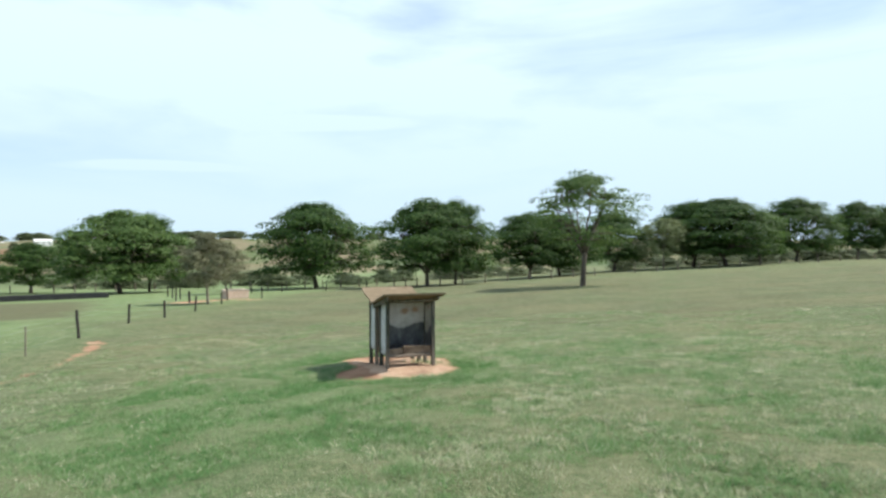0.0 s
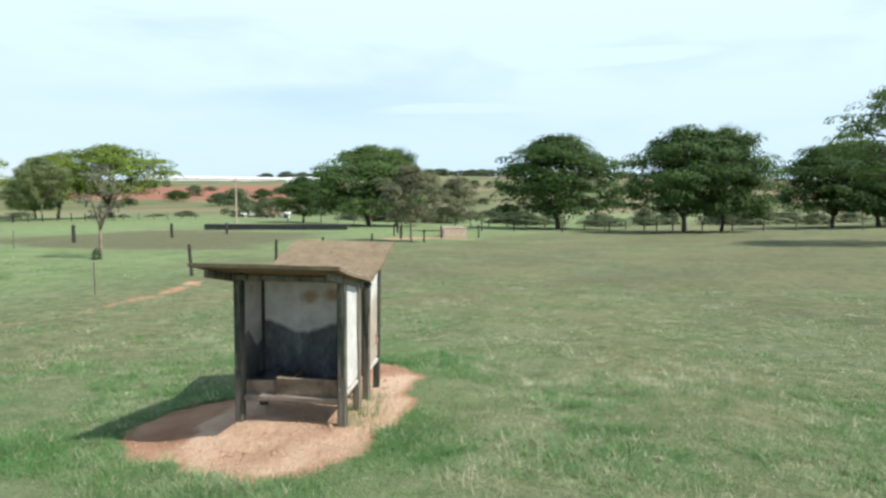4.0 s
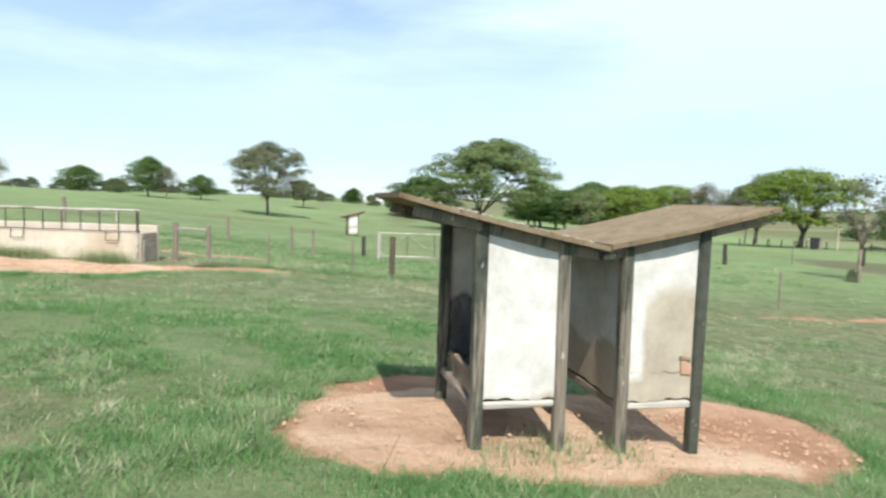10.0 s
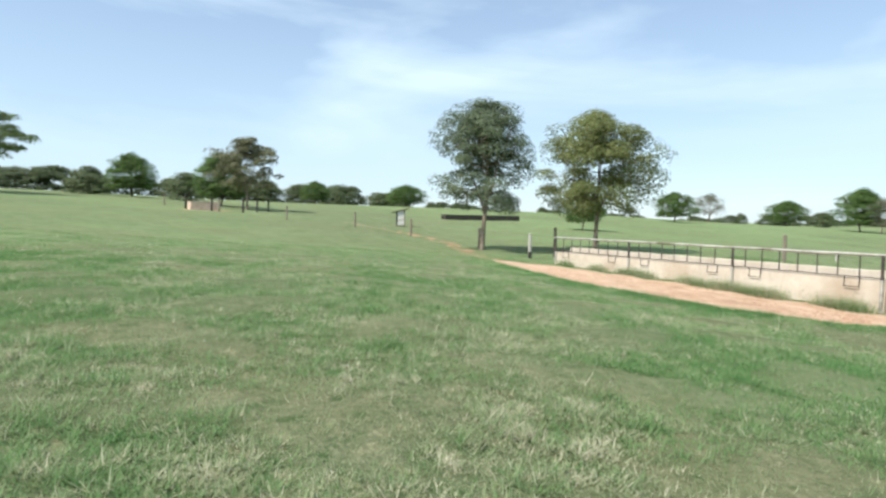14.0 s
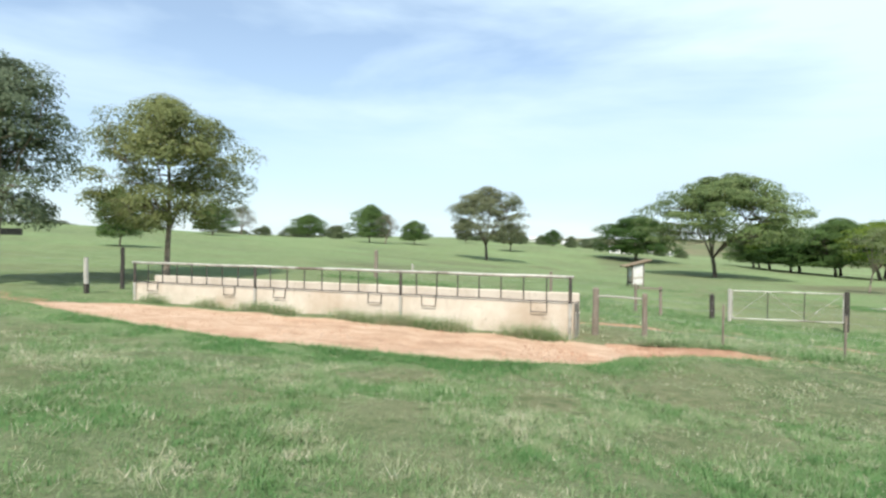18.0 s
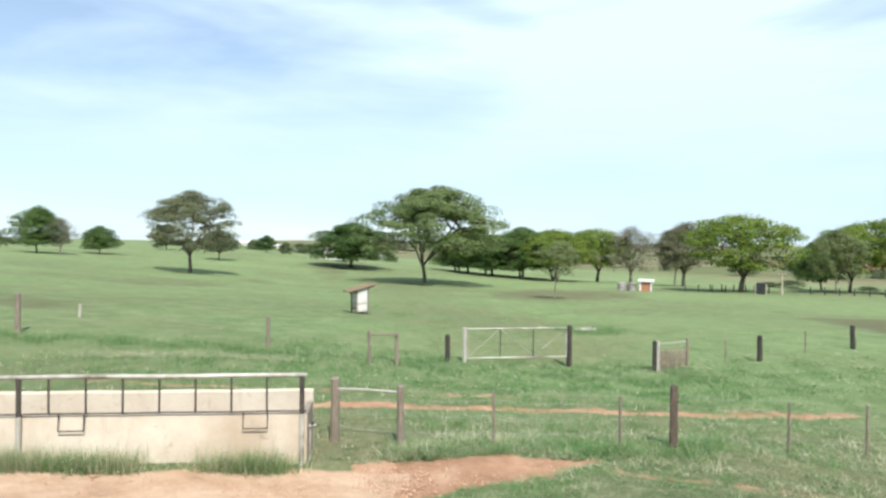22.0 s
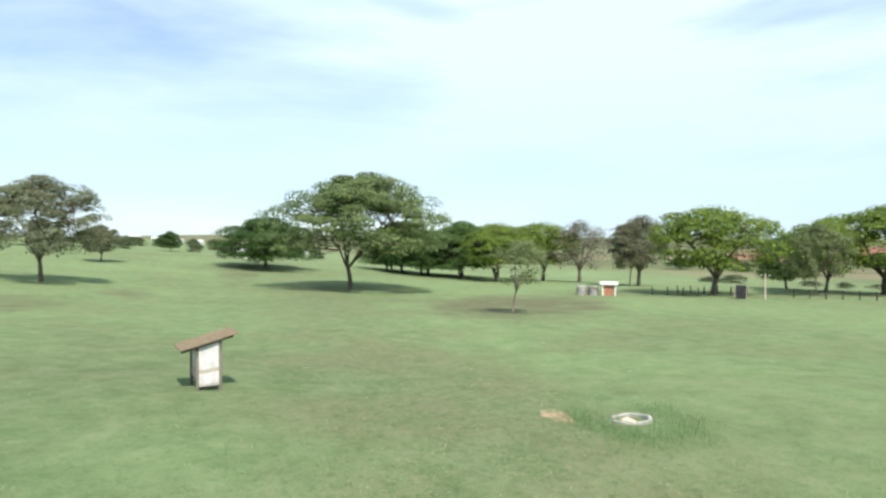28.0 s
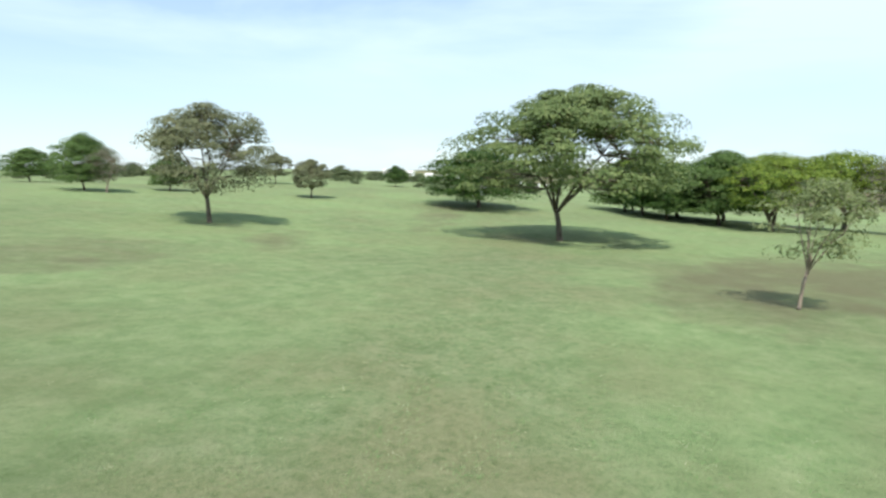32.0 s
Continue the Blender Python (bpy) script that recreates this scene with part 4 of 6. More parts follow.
def roof_sheet(parent, a_low, z_low, a_high, z_high, b0, b1, label):
    """A thick roof sheet with uneven edges and a worn rim."""
    n, m, s = 9, 7, Solid()
    top = []
    for i in range(n):
        for j in range(m):
            p, q = i / (n - 1), j / (m - 1)
            edge = 0.012 * math.sin(9 * q + 3 * p) if i in (0, n - 1) else 0
            sag = -0.012 * math.sin(math.pi * p) * (1 + 0.4 * math.sin(6 * q))
            top.append((a_low + (a_high - a_low) * p + edge, b0 + (b1 - b0) * q + 0.010 * math.sin(11 * p + q), z_low + (z_high - z_low) * p + sag))
    verts = top + [(x, y, z - 0.035) for x, y, z in top]
    k = n * m
    quads = [(i * m + j, (i + 1) * m + j, (i + 1) * m + j + 1, i * m + j + 1) for i in range(n - 1) for j in range(m - 1)]
    quads += [tuple(v + k for v in f[::-1]) for f in quads]
    for i in range(n - 1):
        quads += [(i * m, i * m + k, (i + 1) * m + k, (i + 1) * m), (i * m + m - 1, (i + 1) * m + m - 1, (i + 1) * m + m - 1 + k, i * m + m - 1 + k)]
    for j in range(m - 1):
        quads += [(j, j + 1, j + 1 + k, j + k), ((n - 1) * m + j, (n - 1) * m + j + k, (n - 1) * m + j + 1 + k, (n - 1) * m + j + 1)]
    sheet = part("roof_sheet", s.add(verts, quads), ROOF_SHEET, parent, label)
    for b in (b0 + 0.12, b1 - 0.12):
        d = Vector((a_high - a_low, 0, z_high - z_low))
        ang = -math.atan2(d.z, d.x) if d.x > 0 else math.atan2(d.z, -d.x)
        part("rafter", Solid().box(d.length * 0.9, 0.05, 0.08, (0, 0, 0), 0.008), POST_GREEN, parent, "", ((a_low * 0.53 + a_high * 0.47), b, z_low * 0.53 + z_high * 0.47 - 0.085), Euler((0, ang, 0)).to_matrix())
    return sheet


VALLEY, V_Z = 0.31, 1.485
shelter = thing("feeder_shelter", pose(-0.46, 13.88, -0.415, 0, 0, 111.7), "back-to-back white-boarded cattle feeder under a brown butterfly roof", "feeder")
under = lambda a: V_Z + 0.225 * abs(a - VALLEY) - 0.125
under_post = lambda a: V_Z + 0.225 * abs(a - VALLEY) - 0.04
booth(shelter, -0.58, 0.02, 1.08, under_post, CLEAN_SIDE)
booth(shelter, 1.08, 0.49, 1.08, under_post, TAN_SIDE, 0.37)
roof_sheet(shelter, VALLEY - 0.005, V_Z, -1.15, V_Z + 0.325, -0.12, 1.31, "mossy brown roof sheet speckled with pale lichen")
roof_sheet(shelter, VALLEY + 0.005, V_Z + 0.012, 1.61, V_Z + 0.30, -0.12, 1.23, "mossy brown roof sheet")
part("valley_batten", Solid().box(0.09, 1.30, 0.05, (0, 0, 0), 0.01), POST_GREEN, shelter, "", (VALLEY, 0.555, V_Z - 0.075))
# a broken corner low on the stained board, with torn orange edges and a flap
hole = [(r * math.cos(k * 0.785), 1.3 * r * math.sin(k * 0.785)) for k, r in enumerate((0.05, 0.03, 0.045, 0.058, 0.035, 0.05, 0.03, 0.055))]
rim = [(x, y, z) for y in (-0.006, 0.006) for x, z in hole]
flake = Solid().add(rim, [(k, (k + 1) % 8, 8 + (k + 1) % 8, 8 + k) for k in range(8)] + [(0, 7, 2, 1), (2, 7, 6, 3), (3, 6, 5, 4)])
part("broken_corner", flake, EARTH, shelter, "torn orange hole in the board", (0.985, -0.017, 0.60))
part("torn_flap", Solid().box(0.09, 0.012, 0.018, (0, 0, 0), 0.004, None, 0.003), TRAY_WOOD, shelter, "dark torn edge", (0.975, -0.022, 0.675), Euler((0, 0.2, 0)).to_matrix())
part("crack", Solid().tube([(0.55 + 0.045 * k, -0.0145, 0.575 + 0.012 * math.sin(2.3 * k)) for k in range(11)], 0.003, 4), TRAY_WOOD, shelter, "thin dark crack across the board")
rng_l = random.Random(4)
for k in range(46):
    a = -1.05 + 1.3 * rng_l.random() ** 0.8
    w = rng_l.choice((0.008, 0.011, 0.015, 0.024))
    bits = Solid().box(w, w * rng_l.uniform(0.6, 1.6), 0.010, (0, 0, 0), 0.004, None, 0.002)
    part("lichen_spot", bits, POST_PALE, shelter, "", (a, -0.10 + 0.13 * rng_l.random() ** 2, V_Z + 0.225 * abs(a - VALLEY) - 0.006), Euler((0, 0, rng_l.uniform(0, 3))).to_matrix())


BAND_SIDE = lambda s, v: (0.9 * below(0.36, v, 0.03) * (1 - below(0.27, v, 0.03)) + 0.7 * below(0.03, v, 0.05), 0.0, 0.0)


def single_feeder(x, y, turn, label, size=1.0):
    s = thing("feeder_booth", pose(x, y, gz(x, y) - 0.02, 0, 0, turn) @ Matrix.Scale(size, 4), label, "feeder", "single mineral feeders")
    up = lambda a: 1.46 + 0.26 * a
    booth(s, 0.68, 0.0, 1.02, lambda a: up(a) - 0.04, BAND_SIDE, 0.2)
    roof_sheet(s, -0.50, up(-0.50), 1.2, up(1.2), -0.16, 1.2, "weathered grey-brown roof sheet")
    return s


single_feeder(-41.1, -0.9, 115, "single white-boarded mineral feeder with a sloping roof in the paddock", 1.08)
single_feeder(-12.2, -38.6, 165, "small white feeder with a dark roof beside the fence", 0.95)

# ---- concrete feed trough with its rail ----
T_LEN = 14.15
trough = thing("feed_trough", pose(-12.62, 2.1, -0.47, 0, 0, -85.1), "long stained concrete feed trough with a pipe rail beside bare soil", "feed trough")


def long_wall(name, y0, y1, z_top, lean, label, cells=29):
    s = Solid()
    rows = []
    for i in range(cells + 1):
        x = T_LEN * i / cells
        w = 0.006 * math.sin(i * 1.7)
        ring = [(x, y0 + lean, -0.35), (x, y0, z_top - 0.02 + w), (x, y0 - 0.02, z_top + w), (x, y1 + 0.02, z_top + w), (x, y1, z_top - 0.02 + w), (x, y1 - lean * 0.5, -0.35)]
        rows.append(ring)
    verts = [p for r in rows for p in r]
    quads = [(i * 6 + j, (i + 1) * 6 + j, (i + 1) * 6 + (j + 1) % 6, i * 6 + (j + 1) % 6) for i in range(cells) for j in range(6)]
    s.add(verts, quads)
    for k, base in ((0, 0), (1, cells * 6)):
        s.q += [tuple(base + j for j in ((0, 1, 2, 5) if k else (5, 2, 1, 0))), tuple(base + j for j in ((2, 3, 4, 5) if k else (5, 4, 3, 2)))]
    return part(name, s, CONCRETE, trough, label)


long_wall("front_wall", 0.0, -0.13, 0.62, 0.05, "cream concrete wall with damp brown runs")
long_wall("back_wall", -0.86, -1.0, 0.80, -0.02, "cream concrete wall")
part("trough_floor", Solid().box(T_LEN, 0.78, 0.1, (T_LEN / 2, -0.5, 0.25), 0.01), CONCRETE_GREY, trough)
# end blocks carry the concrete with shade put into its colour
for x, lab in ((0.06, "brown-grey concrete end block"), (T_LEN - 0.06, "")):
    part("end_wall", Solid().box(0.12, 0.74, 0.95, (x, -0.5, 0.13), 0.025, None, 0.006), CONCRETE_DARK, trough, lab)
for x in (0.08, 4.62, 9.36, 14.05):
    p = part("rail_post", Solid().tube([(0, 0, -0.3), (0, 0, 0.62)], 0.045, 8), PIPE_PALE, trough, "pale lower post", (x, 0.055, 0))
    part("rail_post", Solid().tube([(0, 0, 0.6), (0, 0, 1.25)], 0.042, 8), PIPE, trough, "dark upper post", (x, 0.05, 0))
part("top_rail", Solid().tube([(T_LEN * i / 24, 0.045, 1.265 + 0.006 * math.sin(i * 1.3)) for i in range(25)], 0.038, 8), PIPE_PALE, trough, "worn pale pipe rail", smooth_faces=True)
part("lower_rail", Solid().tube([(T_LEN * i / 24, 0.03, 0.655 + 0.004 * math.sin(i * 2.1)) for i in range(25)], 0.016, 6), PIPE, trough, "rusty lower bar")
for k in range(1, 24):
    if k % 8:
        part("upright", Solid().tube([(0, 0, 0.65), (0, 0, 1.25)], 0.018, 6), PIPE, trough, "", (0.08 + 0.583 * k, 0.04, 0))
part("feed_pipe", Solid().tube([(-0.05, -0.05, -0.2), (-0.05, -0.05, 0.34), (-0.05, 0.02, 0.4), (-0.16, 0.05, 0.42)], 0.018, 7), PIPE_PALE, trough, "pale water pipe at the end of the trough")
part("tap", Solid().tube([(-0.1, 0.04, 0.41), (-0.1, 0.04, 0.47)], [0.02, 0.03], 7), PIPE, trough, "small dark tap")
for x in (0.85, 3.8, 5.4, 8.5, 10.3, 13.3):
    part("bracket", Solid().tube([(-0.2, 0, 0.65), (-0.2, 0.03, 0.38), (0.2, 0.03, 0.38), (0.2, 0, 0.65)], 0.015, 6), PIPE, trough, "hanging square bracket", (x, 0.045, 0))


def weeds(name, x, y, spread_x, spread_y, count, tall, seed, label="dry and green weeds at the foot of the trough", turn=0.0, tone0=0.45):
    rng = np.random.default_rng(seed)
    a0 = radians(turn)
    u, v = rng.normal(0, spread_x, count), rng.normal(0, spread_y, count)
    X, Y = x + u * math.cos(a0) - v * math.sin(a0), y + u * math.sin(a0) + v * math.cos(a0)
    a, ln = rng.uniform(0, 6.28, count), rng.uniform(0.2, 1.4, count)
    L, wd = (tall * rng.uniform(0.4, 1.2, count) + 0.05) / np.sqrt(1 + ln ** 2), rng.uniform(0.003, 0.007, count)
    Z = ground_z(X, Y) - 0.06
    off = np.stack([-np.sin(a) * wd, np.cos(a) * wd, 0 * a], 1)
    foot = np.stack([X, Y, Z], 1)
    tip = foot + np.stack([np.cos(a) * L * ln, np.sin(a) * L * ln, L], 1)
    v3 = np.stack([foot - off, foot + off, tip], 1)
    me = mesh_of(name, v3.reshape(-1, 3), np.arange(count * 3).reshape(-1, 3), BLADES)
    shade_attr(me, "tone", np.repeat(np.clip(rng.normal(tone0, 0.28, count), 0, 1), 3))
    return tagged(new(name, me), label, "weeds", kind="stuff")


for k, s in enumerate((0.7, 1.3, 3.0, 3.6, 4.4, 4.9, 5.6, 6.2, 8.2, 8.8, 9.3, 10.9, 13.0)):
    wx, wy = -12.62 + 0.085 * s + 0.3, 2.1 - 0.996 * s
    weeds("weeds", wx, wy, 0.28, 0.10, 800 if k not in (0, 4, 8) else 1300, 0.40 if k not in (8, 6) else 0.34, 20 + k, turn=-85, tone0=0.68 if k % 3 else 0.5)
for k, (x, y) in enumerate(((-0.22, 13.45), (-0.3, 13.75), (-0.6, 14.35), (-0.45, 13.95), (-13.5, 3.6), (-13.8, 4.6), (-14.3, 6.5), (-14.6, 8.9))):
    weeds("weeds", x, y, 0.2, 0.12, (170 if k < 4 else 400), 0.13 if k < 4 else 0.22, 60 + k, "straggling grass round the post feet", tone0=0.55 if k < 4 else 0.45)


# ---- fences and gates ----
def fence_post(x, y, tall, size, material, label, lean=0.0, round_post=True):
    """A split or round post, sunk into the ground, with an uneven head."""
    s = Solid()
    if round_post:
        rings = [(0.0, 0.0, -0.4), (0.01, 0, tall * 0.35), (-0.008, 0.008, tall * 0.7), (0, 0, tall - 0.02), (0.004, 0, tall)]
        s.tube(rings, [size * 0.55, size * 0.52, size * 0.5, size * 0.5, size * 0.36], 9)
    else:
        s.box(size, size * 0.8, tall + 0.4, (0, 0, tall / 2 - 0.2), 0.015, None, 0.006)
    ob = new("fence_post", s.mesh("fence_post", material))
    ob.matrix_basis = pose(x, y, gz(x, y), lean, lean * 0.6, random.uniform(0, 90))
    return tagged(ob, label, "fence post", "fence posts of the pasture")


def wires(points, heights, sag=0.04):
    """Strands strung from post to post."""
    for hgt in heights:
        pts = []
        for (ax, ay), (bx, by) in zip(points, points[1:]):
            for k in range(4):
                s = k / 4
                x, y = ax + (bx - ax) * s, ay + (by - ay) * s
                z = (gz(ax, ay) * (1 - s) + gz(bx, by) * s) + hgt - sag * math.sin(math.pi * s)
                pts.append((x, y, z))
        pts.append((*points[-1], gz(*points[-1]) + hgt))
        ob = new("fence_wire", Solid().tube(pts, 0.0022, 4, False).mesh("fence_wire", WIRE))
        tagged(ob, "thin galvanised wire strand between fence posts", "fence wire", "wire strands")


WEATHERED, TARRED, THIN = "weathered brown wooden fence post in the grass", "dark tarred fence post in the grass", "thin grey fence stake between wires"
fence_a = [(-13.95, 2.35), (-13.7, 3.62), (-14.05, 5.4), (-14.4, 7.95), (-14.7, 9.13), (-14.9, 11.6), (-15.0, 13.3), (-15.1, 17.2), (-15.15, 20.4), (-16.1, 24.9), (-17.1, 30.6), (-16.7, 33.6), (-17.2, 38.7), (-20.0, 49.9)]
fence_post(-13.95, 2.35, 1.2, 0.17, POST_GREY, WEATHERED)
fence_post(-13.7, 3.62, 1.18, 0.13, POST_GREY, WEATHERED, 2)
for x, y in ((-14.05, 5.4), (-14.4, 7.95), (-14.9, 11.6), (-15.0, 13.3), (-15.1, 17.2), (-15.15, 20.4)):
    fence_post(x, y, 1.05, 0.05, POST_GREY, THIN, random.uniform(-2, 2), False)
fence_post(-14.7, 9.13, 1.3, 0.15, POST_BROWN, "thick weathered square fence post at a corner of the track", 0, False)
for x, y in ((-16.1, 24.9), (-17.1, 30.6), (-16.7, 33.6), (-17.2, 38.7), (-20.0, 49.9)):
    fence_post(x, y, 1.22 if y < 25 else 0.98, 0.12, POST_DARK, TARRED, random.uniform(-3, 3))
cross_rail = new("cross_rail", Solid().tube([(0, 0, 0), (0, 0.62, 0.015), (0, 1.24, 0)], 0.022, 6).mesh("cross_rail", POST_PALE))
cross_rail.matrix_basis = pose(-13.93, 2.38, gz(-13.8, 3.0) + 1.02, 0, 0, -11)
tagged(cross_rail, "thin pale rail tied across two fence posts", "rail")
fence_post(-14.3, 15.35, 1.3, 0.14, POST_GREY, WEATHERED, 1.5)
wires(fence_a, (0.3, 0.6, 0.9, 1.08))
fence_post(-24.6, 54.0, 1.0, 0.2, POST_DARK, TARRED)
for x, y in ((-27.5, 57.5), (-28.5, 60.5), (-30.5, 63.0), (-32.5, 66.0), (-22.5, 57.5), (-20, 60), (-26, 74), (-23, 76.5), (-18, 79), (-13, 81), (-8, 82.5)):
    fence_post(x, y, 1.15, 0.13, POST_DARK, TARRED, random.uniform(-2, 2))
fence_w = [(-11.3, -12.9), (-11.45, -14.4), (-11.2, -19.8), (-10.0, -28.5), (-7.6, -34.9), (-3.2, -41), (1.8, -50), (7.0, -62)]
end_post = thing("fence_post", pose(-11.45, -14.4, gz(-11.45, -14.4), 0, 1.5, 20), "pale weathered fence post with a black foot at the trough's end", "fence post", "fence posts of the pasture")
part("shaft", Solid().tube([(0, 0, 0.34), (0.01, 0, 0.8), (0, 0, 1.25)], [0.085, 0.08, 0.07], 9), POST_PALE, end_post, "pale weathered wood")
part("foot", Solid().tube([(0, 0, -0.4), (0, 0, 0.35)], [0.095, 0.09], 9), POST_DARK, end_post, "black tarred foot")
fence_post(-13.2, -14.9, 1.55, 0.15, POST_DARK, "tall dark post behind the trough's end")
for x, y in fence_w[2:]:
    fence_post(x, y, 1.2, 0.15, POST_GREY, WEATHERED, random.uniform(-2, 2))
for x, y in ((2.4, -52.5), (4.8, -56), (-0.5, -52), (-2.2, -56), (-3.8, -60)):
    fence_post(x, y, 1.3, 0.2, POST_DARK, TARRED)
wires(fence_w, (0.35, 0.65, 0.95, 1.15))
fence_g = [(-25.6, -11.6), (-25.4, -2.1), (-24.2, 1.85), (-24.4, 2.8), (-26.6, 4.65), (-27.0, 5.3)]
fence_post(-25.6, -11.6, 1.5, 0.2, POST_GREY, WEATHERED)
fence_post(-25.4, -2.1, 1.2, 0.14, POST_GREY, WEATHERED)
fence_post(-24.2, 1.85, 1.2, 0.12, POST_GREY, WEATHERED, 2)
fence_post(-24.4, 2.8, 1.2, 0.13, POST_GREY, WEATHERED, -5)
fence_post(-30.0, -11.8, 0.6, 0.12, POST_PALE, "short pale marker post in the paddock")
fence_post(-26.6, 4.65, 1.1, 0.2, POST_DARK, TARRED)
wires(fence_g, (0.35, 0.65, 0.9))
for k in range(16):
    weeds("weeds", -25.0 + 0.5 * math.sin(k * 2.1), -12.0 + 0.95 * k + 0.5 * math.sin(k * 3.7), 0.4, 0.5, 130, 0.22 if k % 3 else 0.34, 120 + k, "rank dry and green weeds along the paddock fence", tone0=0.8 if k % 2 else 0.45)
for k in range(11):
    weeds("weeds", -24.6 - 0.5 * math.sin(k * 1.7), -13.5 + 1.15 * k + 0.3 * math.sin(k * 2.9), 0.32, 0.5, 500, 0.34, 170 + k, "dark green rank tufts along the paddock fence", tone0=0.12)
board = new("loose_board", Solid().box(0.04, 1.1, 0.07, (0, 0, 0.92), 0.012, None, 0.005).mesh("loose_board", POST_GREY))
board.matrix_basis = pose(-24.3, 2.32, gz(-24.3, 2.32) + 0.15, 0, 0, 12)
tagged(board, "weathered board nailed across the heads of two posts", "board")


def field_gate(x0, y0, x1, y1, tall):
    """A pale pipe gate hung between a bleached and a dark post."""
    d = math.hypot(x1 - x0, y1 - y0)
    g = thing("field_gate", pose(x0, y0, gz(x0, y0) + 0.05, 0, 0, math.degrees(math.atan2(y1 - y0, x1 - x0))), "closed pale pipe gate with wire bracing between two posts", "gate")
    drop = gz(x1, y1) - gz(x0, y0)
    part("hinge_post", Solid().tube([(0, 0, -0.4), (0, 0, tall + 0.02)], 0.075, 10), POST_PALE, g, "bleached post")
    part("latch_post", Solid().tube([(0, 0, -0.4), (0, 0, tall + 0.05 - drop)], [0.11, 0.1], 10), POST_DARK, g, "dark tarred post", (d, 0, drop))
    a, b = 0.09, d - 0.12
    lift = lambda x, z: (x, 0.0, z)
    part("top_rail", Solid().tube([lift(a, tall - 0.04), lift(b, tall - 0.04)], 0.027, 8), PIPE_PALE, g)
    part("bottom_rail", Solid().tube([lift(a, 0.12), lift(b, 0.12)], 0.03, 8), PIPE_PALE, g)
    for x in (a, b):
        part("stile", Solid().tube([lift(x, 0.1), lift(x, tall - 0.04)], 0.028, 8), PIPE_PALE, g)
    for s in (0.33, 0.66):
        x = a + (b - a) * s
        part("upright", Solid().tube([lift(x, 0.1), lift(x, tall - 0.04)], 0.022, 6), PIPE, g, "rusty upright")
    m = (a + b) / 2
    for x0_, x1_, z0_, z1_ in ((a, m * 0.66, 0.14, tall - 0.06), (m * 0.68, m * 1.35, tall - 0.06, 0.14), (m * 1.3, b, 0.14, tall - 0.06)):
        part("brace", Solid().tube([lift(x0_, z0_), lift(x1_, z1_)], 0.009, 5), PIPE_PALE, g)
    for k in range(1, 5):
        z = 0.12 + (tall - 0.18) * k / 5
        part("gate_wire", Solid().tube([lift(a, z), lift(m, z - 0.02), lift(b, z)], 0.0018, 4), WIRE, g)
    return g


for k, (x, y) in enumerate(((-26.0, 12.3), (-26.2, 13.4), (-26.6, 14.4), (-22.9, -4.6), (-23.2, -3.4), (-22.5, -5.8), (-22.2, -7.0), (-23.4, -2.0), (-23.5, -0.8))):
    weeds("dead_weeds", x, y, 0.35, 0.6, 800, 0.15, 150 + k, "grey-tan dead weeds at the foot of the fence", tone0=0.95)
field_gate(-27.0, 5.33, -27.7, 9.68, 1.34)
wires([(-27.75, 9.75), (-26.45, 12.9)], (0.4, 0.8))
brush_gate = thing("brush_gate", pose(-26.45, 12.9, gz(-26.45, 12.9), 0, 0, 116), "narrow wire gate stuffed with dead brush between pale posts", "gate")
for x, lab in ((0.0, "bleached post"), (1.6, "weathered post")):
    part("post", Solid().tube([(x, 0, -0.4), (x + 0.01, 0, 1.2)], [0.075, 0.06], 9), POST_GREY if x else POST_PALE, brush_gate, lab)
part("backing_post", Solid().tube([(-0.16, 0, -0.4), (-0.16, 0, 1.2)], 0.08, 9), POST_DARK, brush_gate, "dark post")
part("top_bar", Solid().tube([(0, 0, 1.08), (0.8, 0, 1.06), (1.6, 0, 1.08)], 0.022, 6), POST_PALE, brush_gate)
brush = Solid()
for k in range(420):
    x, z = random.uniform(0.08, 1.5), random.uniform(0.0, 0.55)
    brush.tube([(x, random.uniform(-0.05, 0.05), z), (x + random.uniform(-0.15, 0.15), random.uniform(-0.06, 0.06), z + random.uniform(0.2, 0.5))], 0.006, 3, False)
part("dead_brush", brush, DEAD_STEMS, brush_gate, "tangle of dead grey stems")
fence_h = [(-27.24, 14.5), (-27.6, 17.5), (-29.8, 22.8), (-32.6, 30.5), (-36, 40), (-41, 50)]
for x, y in fence_h[1:]:
    fence_post(x, y, 1.05, 0.2, POST_DARK, TARRED, random.uniform(-2, 2))
for x, y in ((-27.4, 16.0), (-29.0, 20.2), (-31.2, 26.5)):
    fence_post(x, y, 0.95, 0.05, POST_GREY, THIN, random.uniform(-2, 2), False)
wires(fence_h, (0.3, 0.6, 0.9))

# ---- paddock things ----
ring = Solid()
for r0, r1, z0, z1 in ((0.50, 0.61, -0.3, 0.08),):
    k = 36
    vs = []
    for i in range(k):
        a = 2 * math.pi * i / k
        c, s = math.cos(a), math.sin(a)
        top = z1 + 0.012 * math.sin(5 * a)
        vs += [(r1 * c, r1 * s, z0), (r1 * c, r1 * s, top - 0.02), ((r1 - 0.02) * c, (r1 - 0.02) * s, top), ((r0 + 0.02) * c, (r0 + 0.02) * s, top), (r0 * c, r0 * s, top - 0.02), (r0 * c, r0 * s, z0)]
    ring.add(vs, [(i * 6 + j, ((i + 1) % k) * 6 + j, ((i + 1) % k) * 6 + j + 1, i * 6 + j + 1) for i in range(k) for j in range(5)])
tank = thing("ring_tank", pose(-37.9, 12.7, gz(-37.9, 12.7), 4, -3, 0), "sunken concrete ring with a pale broken slab in the grass", "tank")
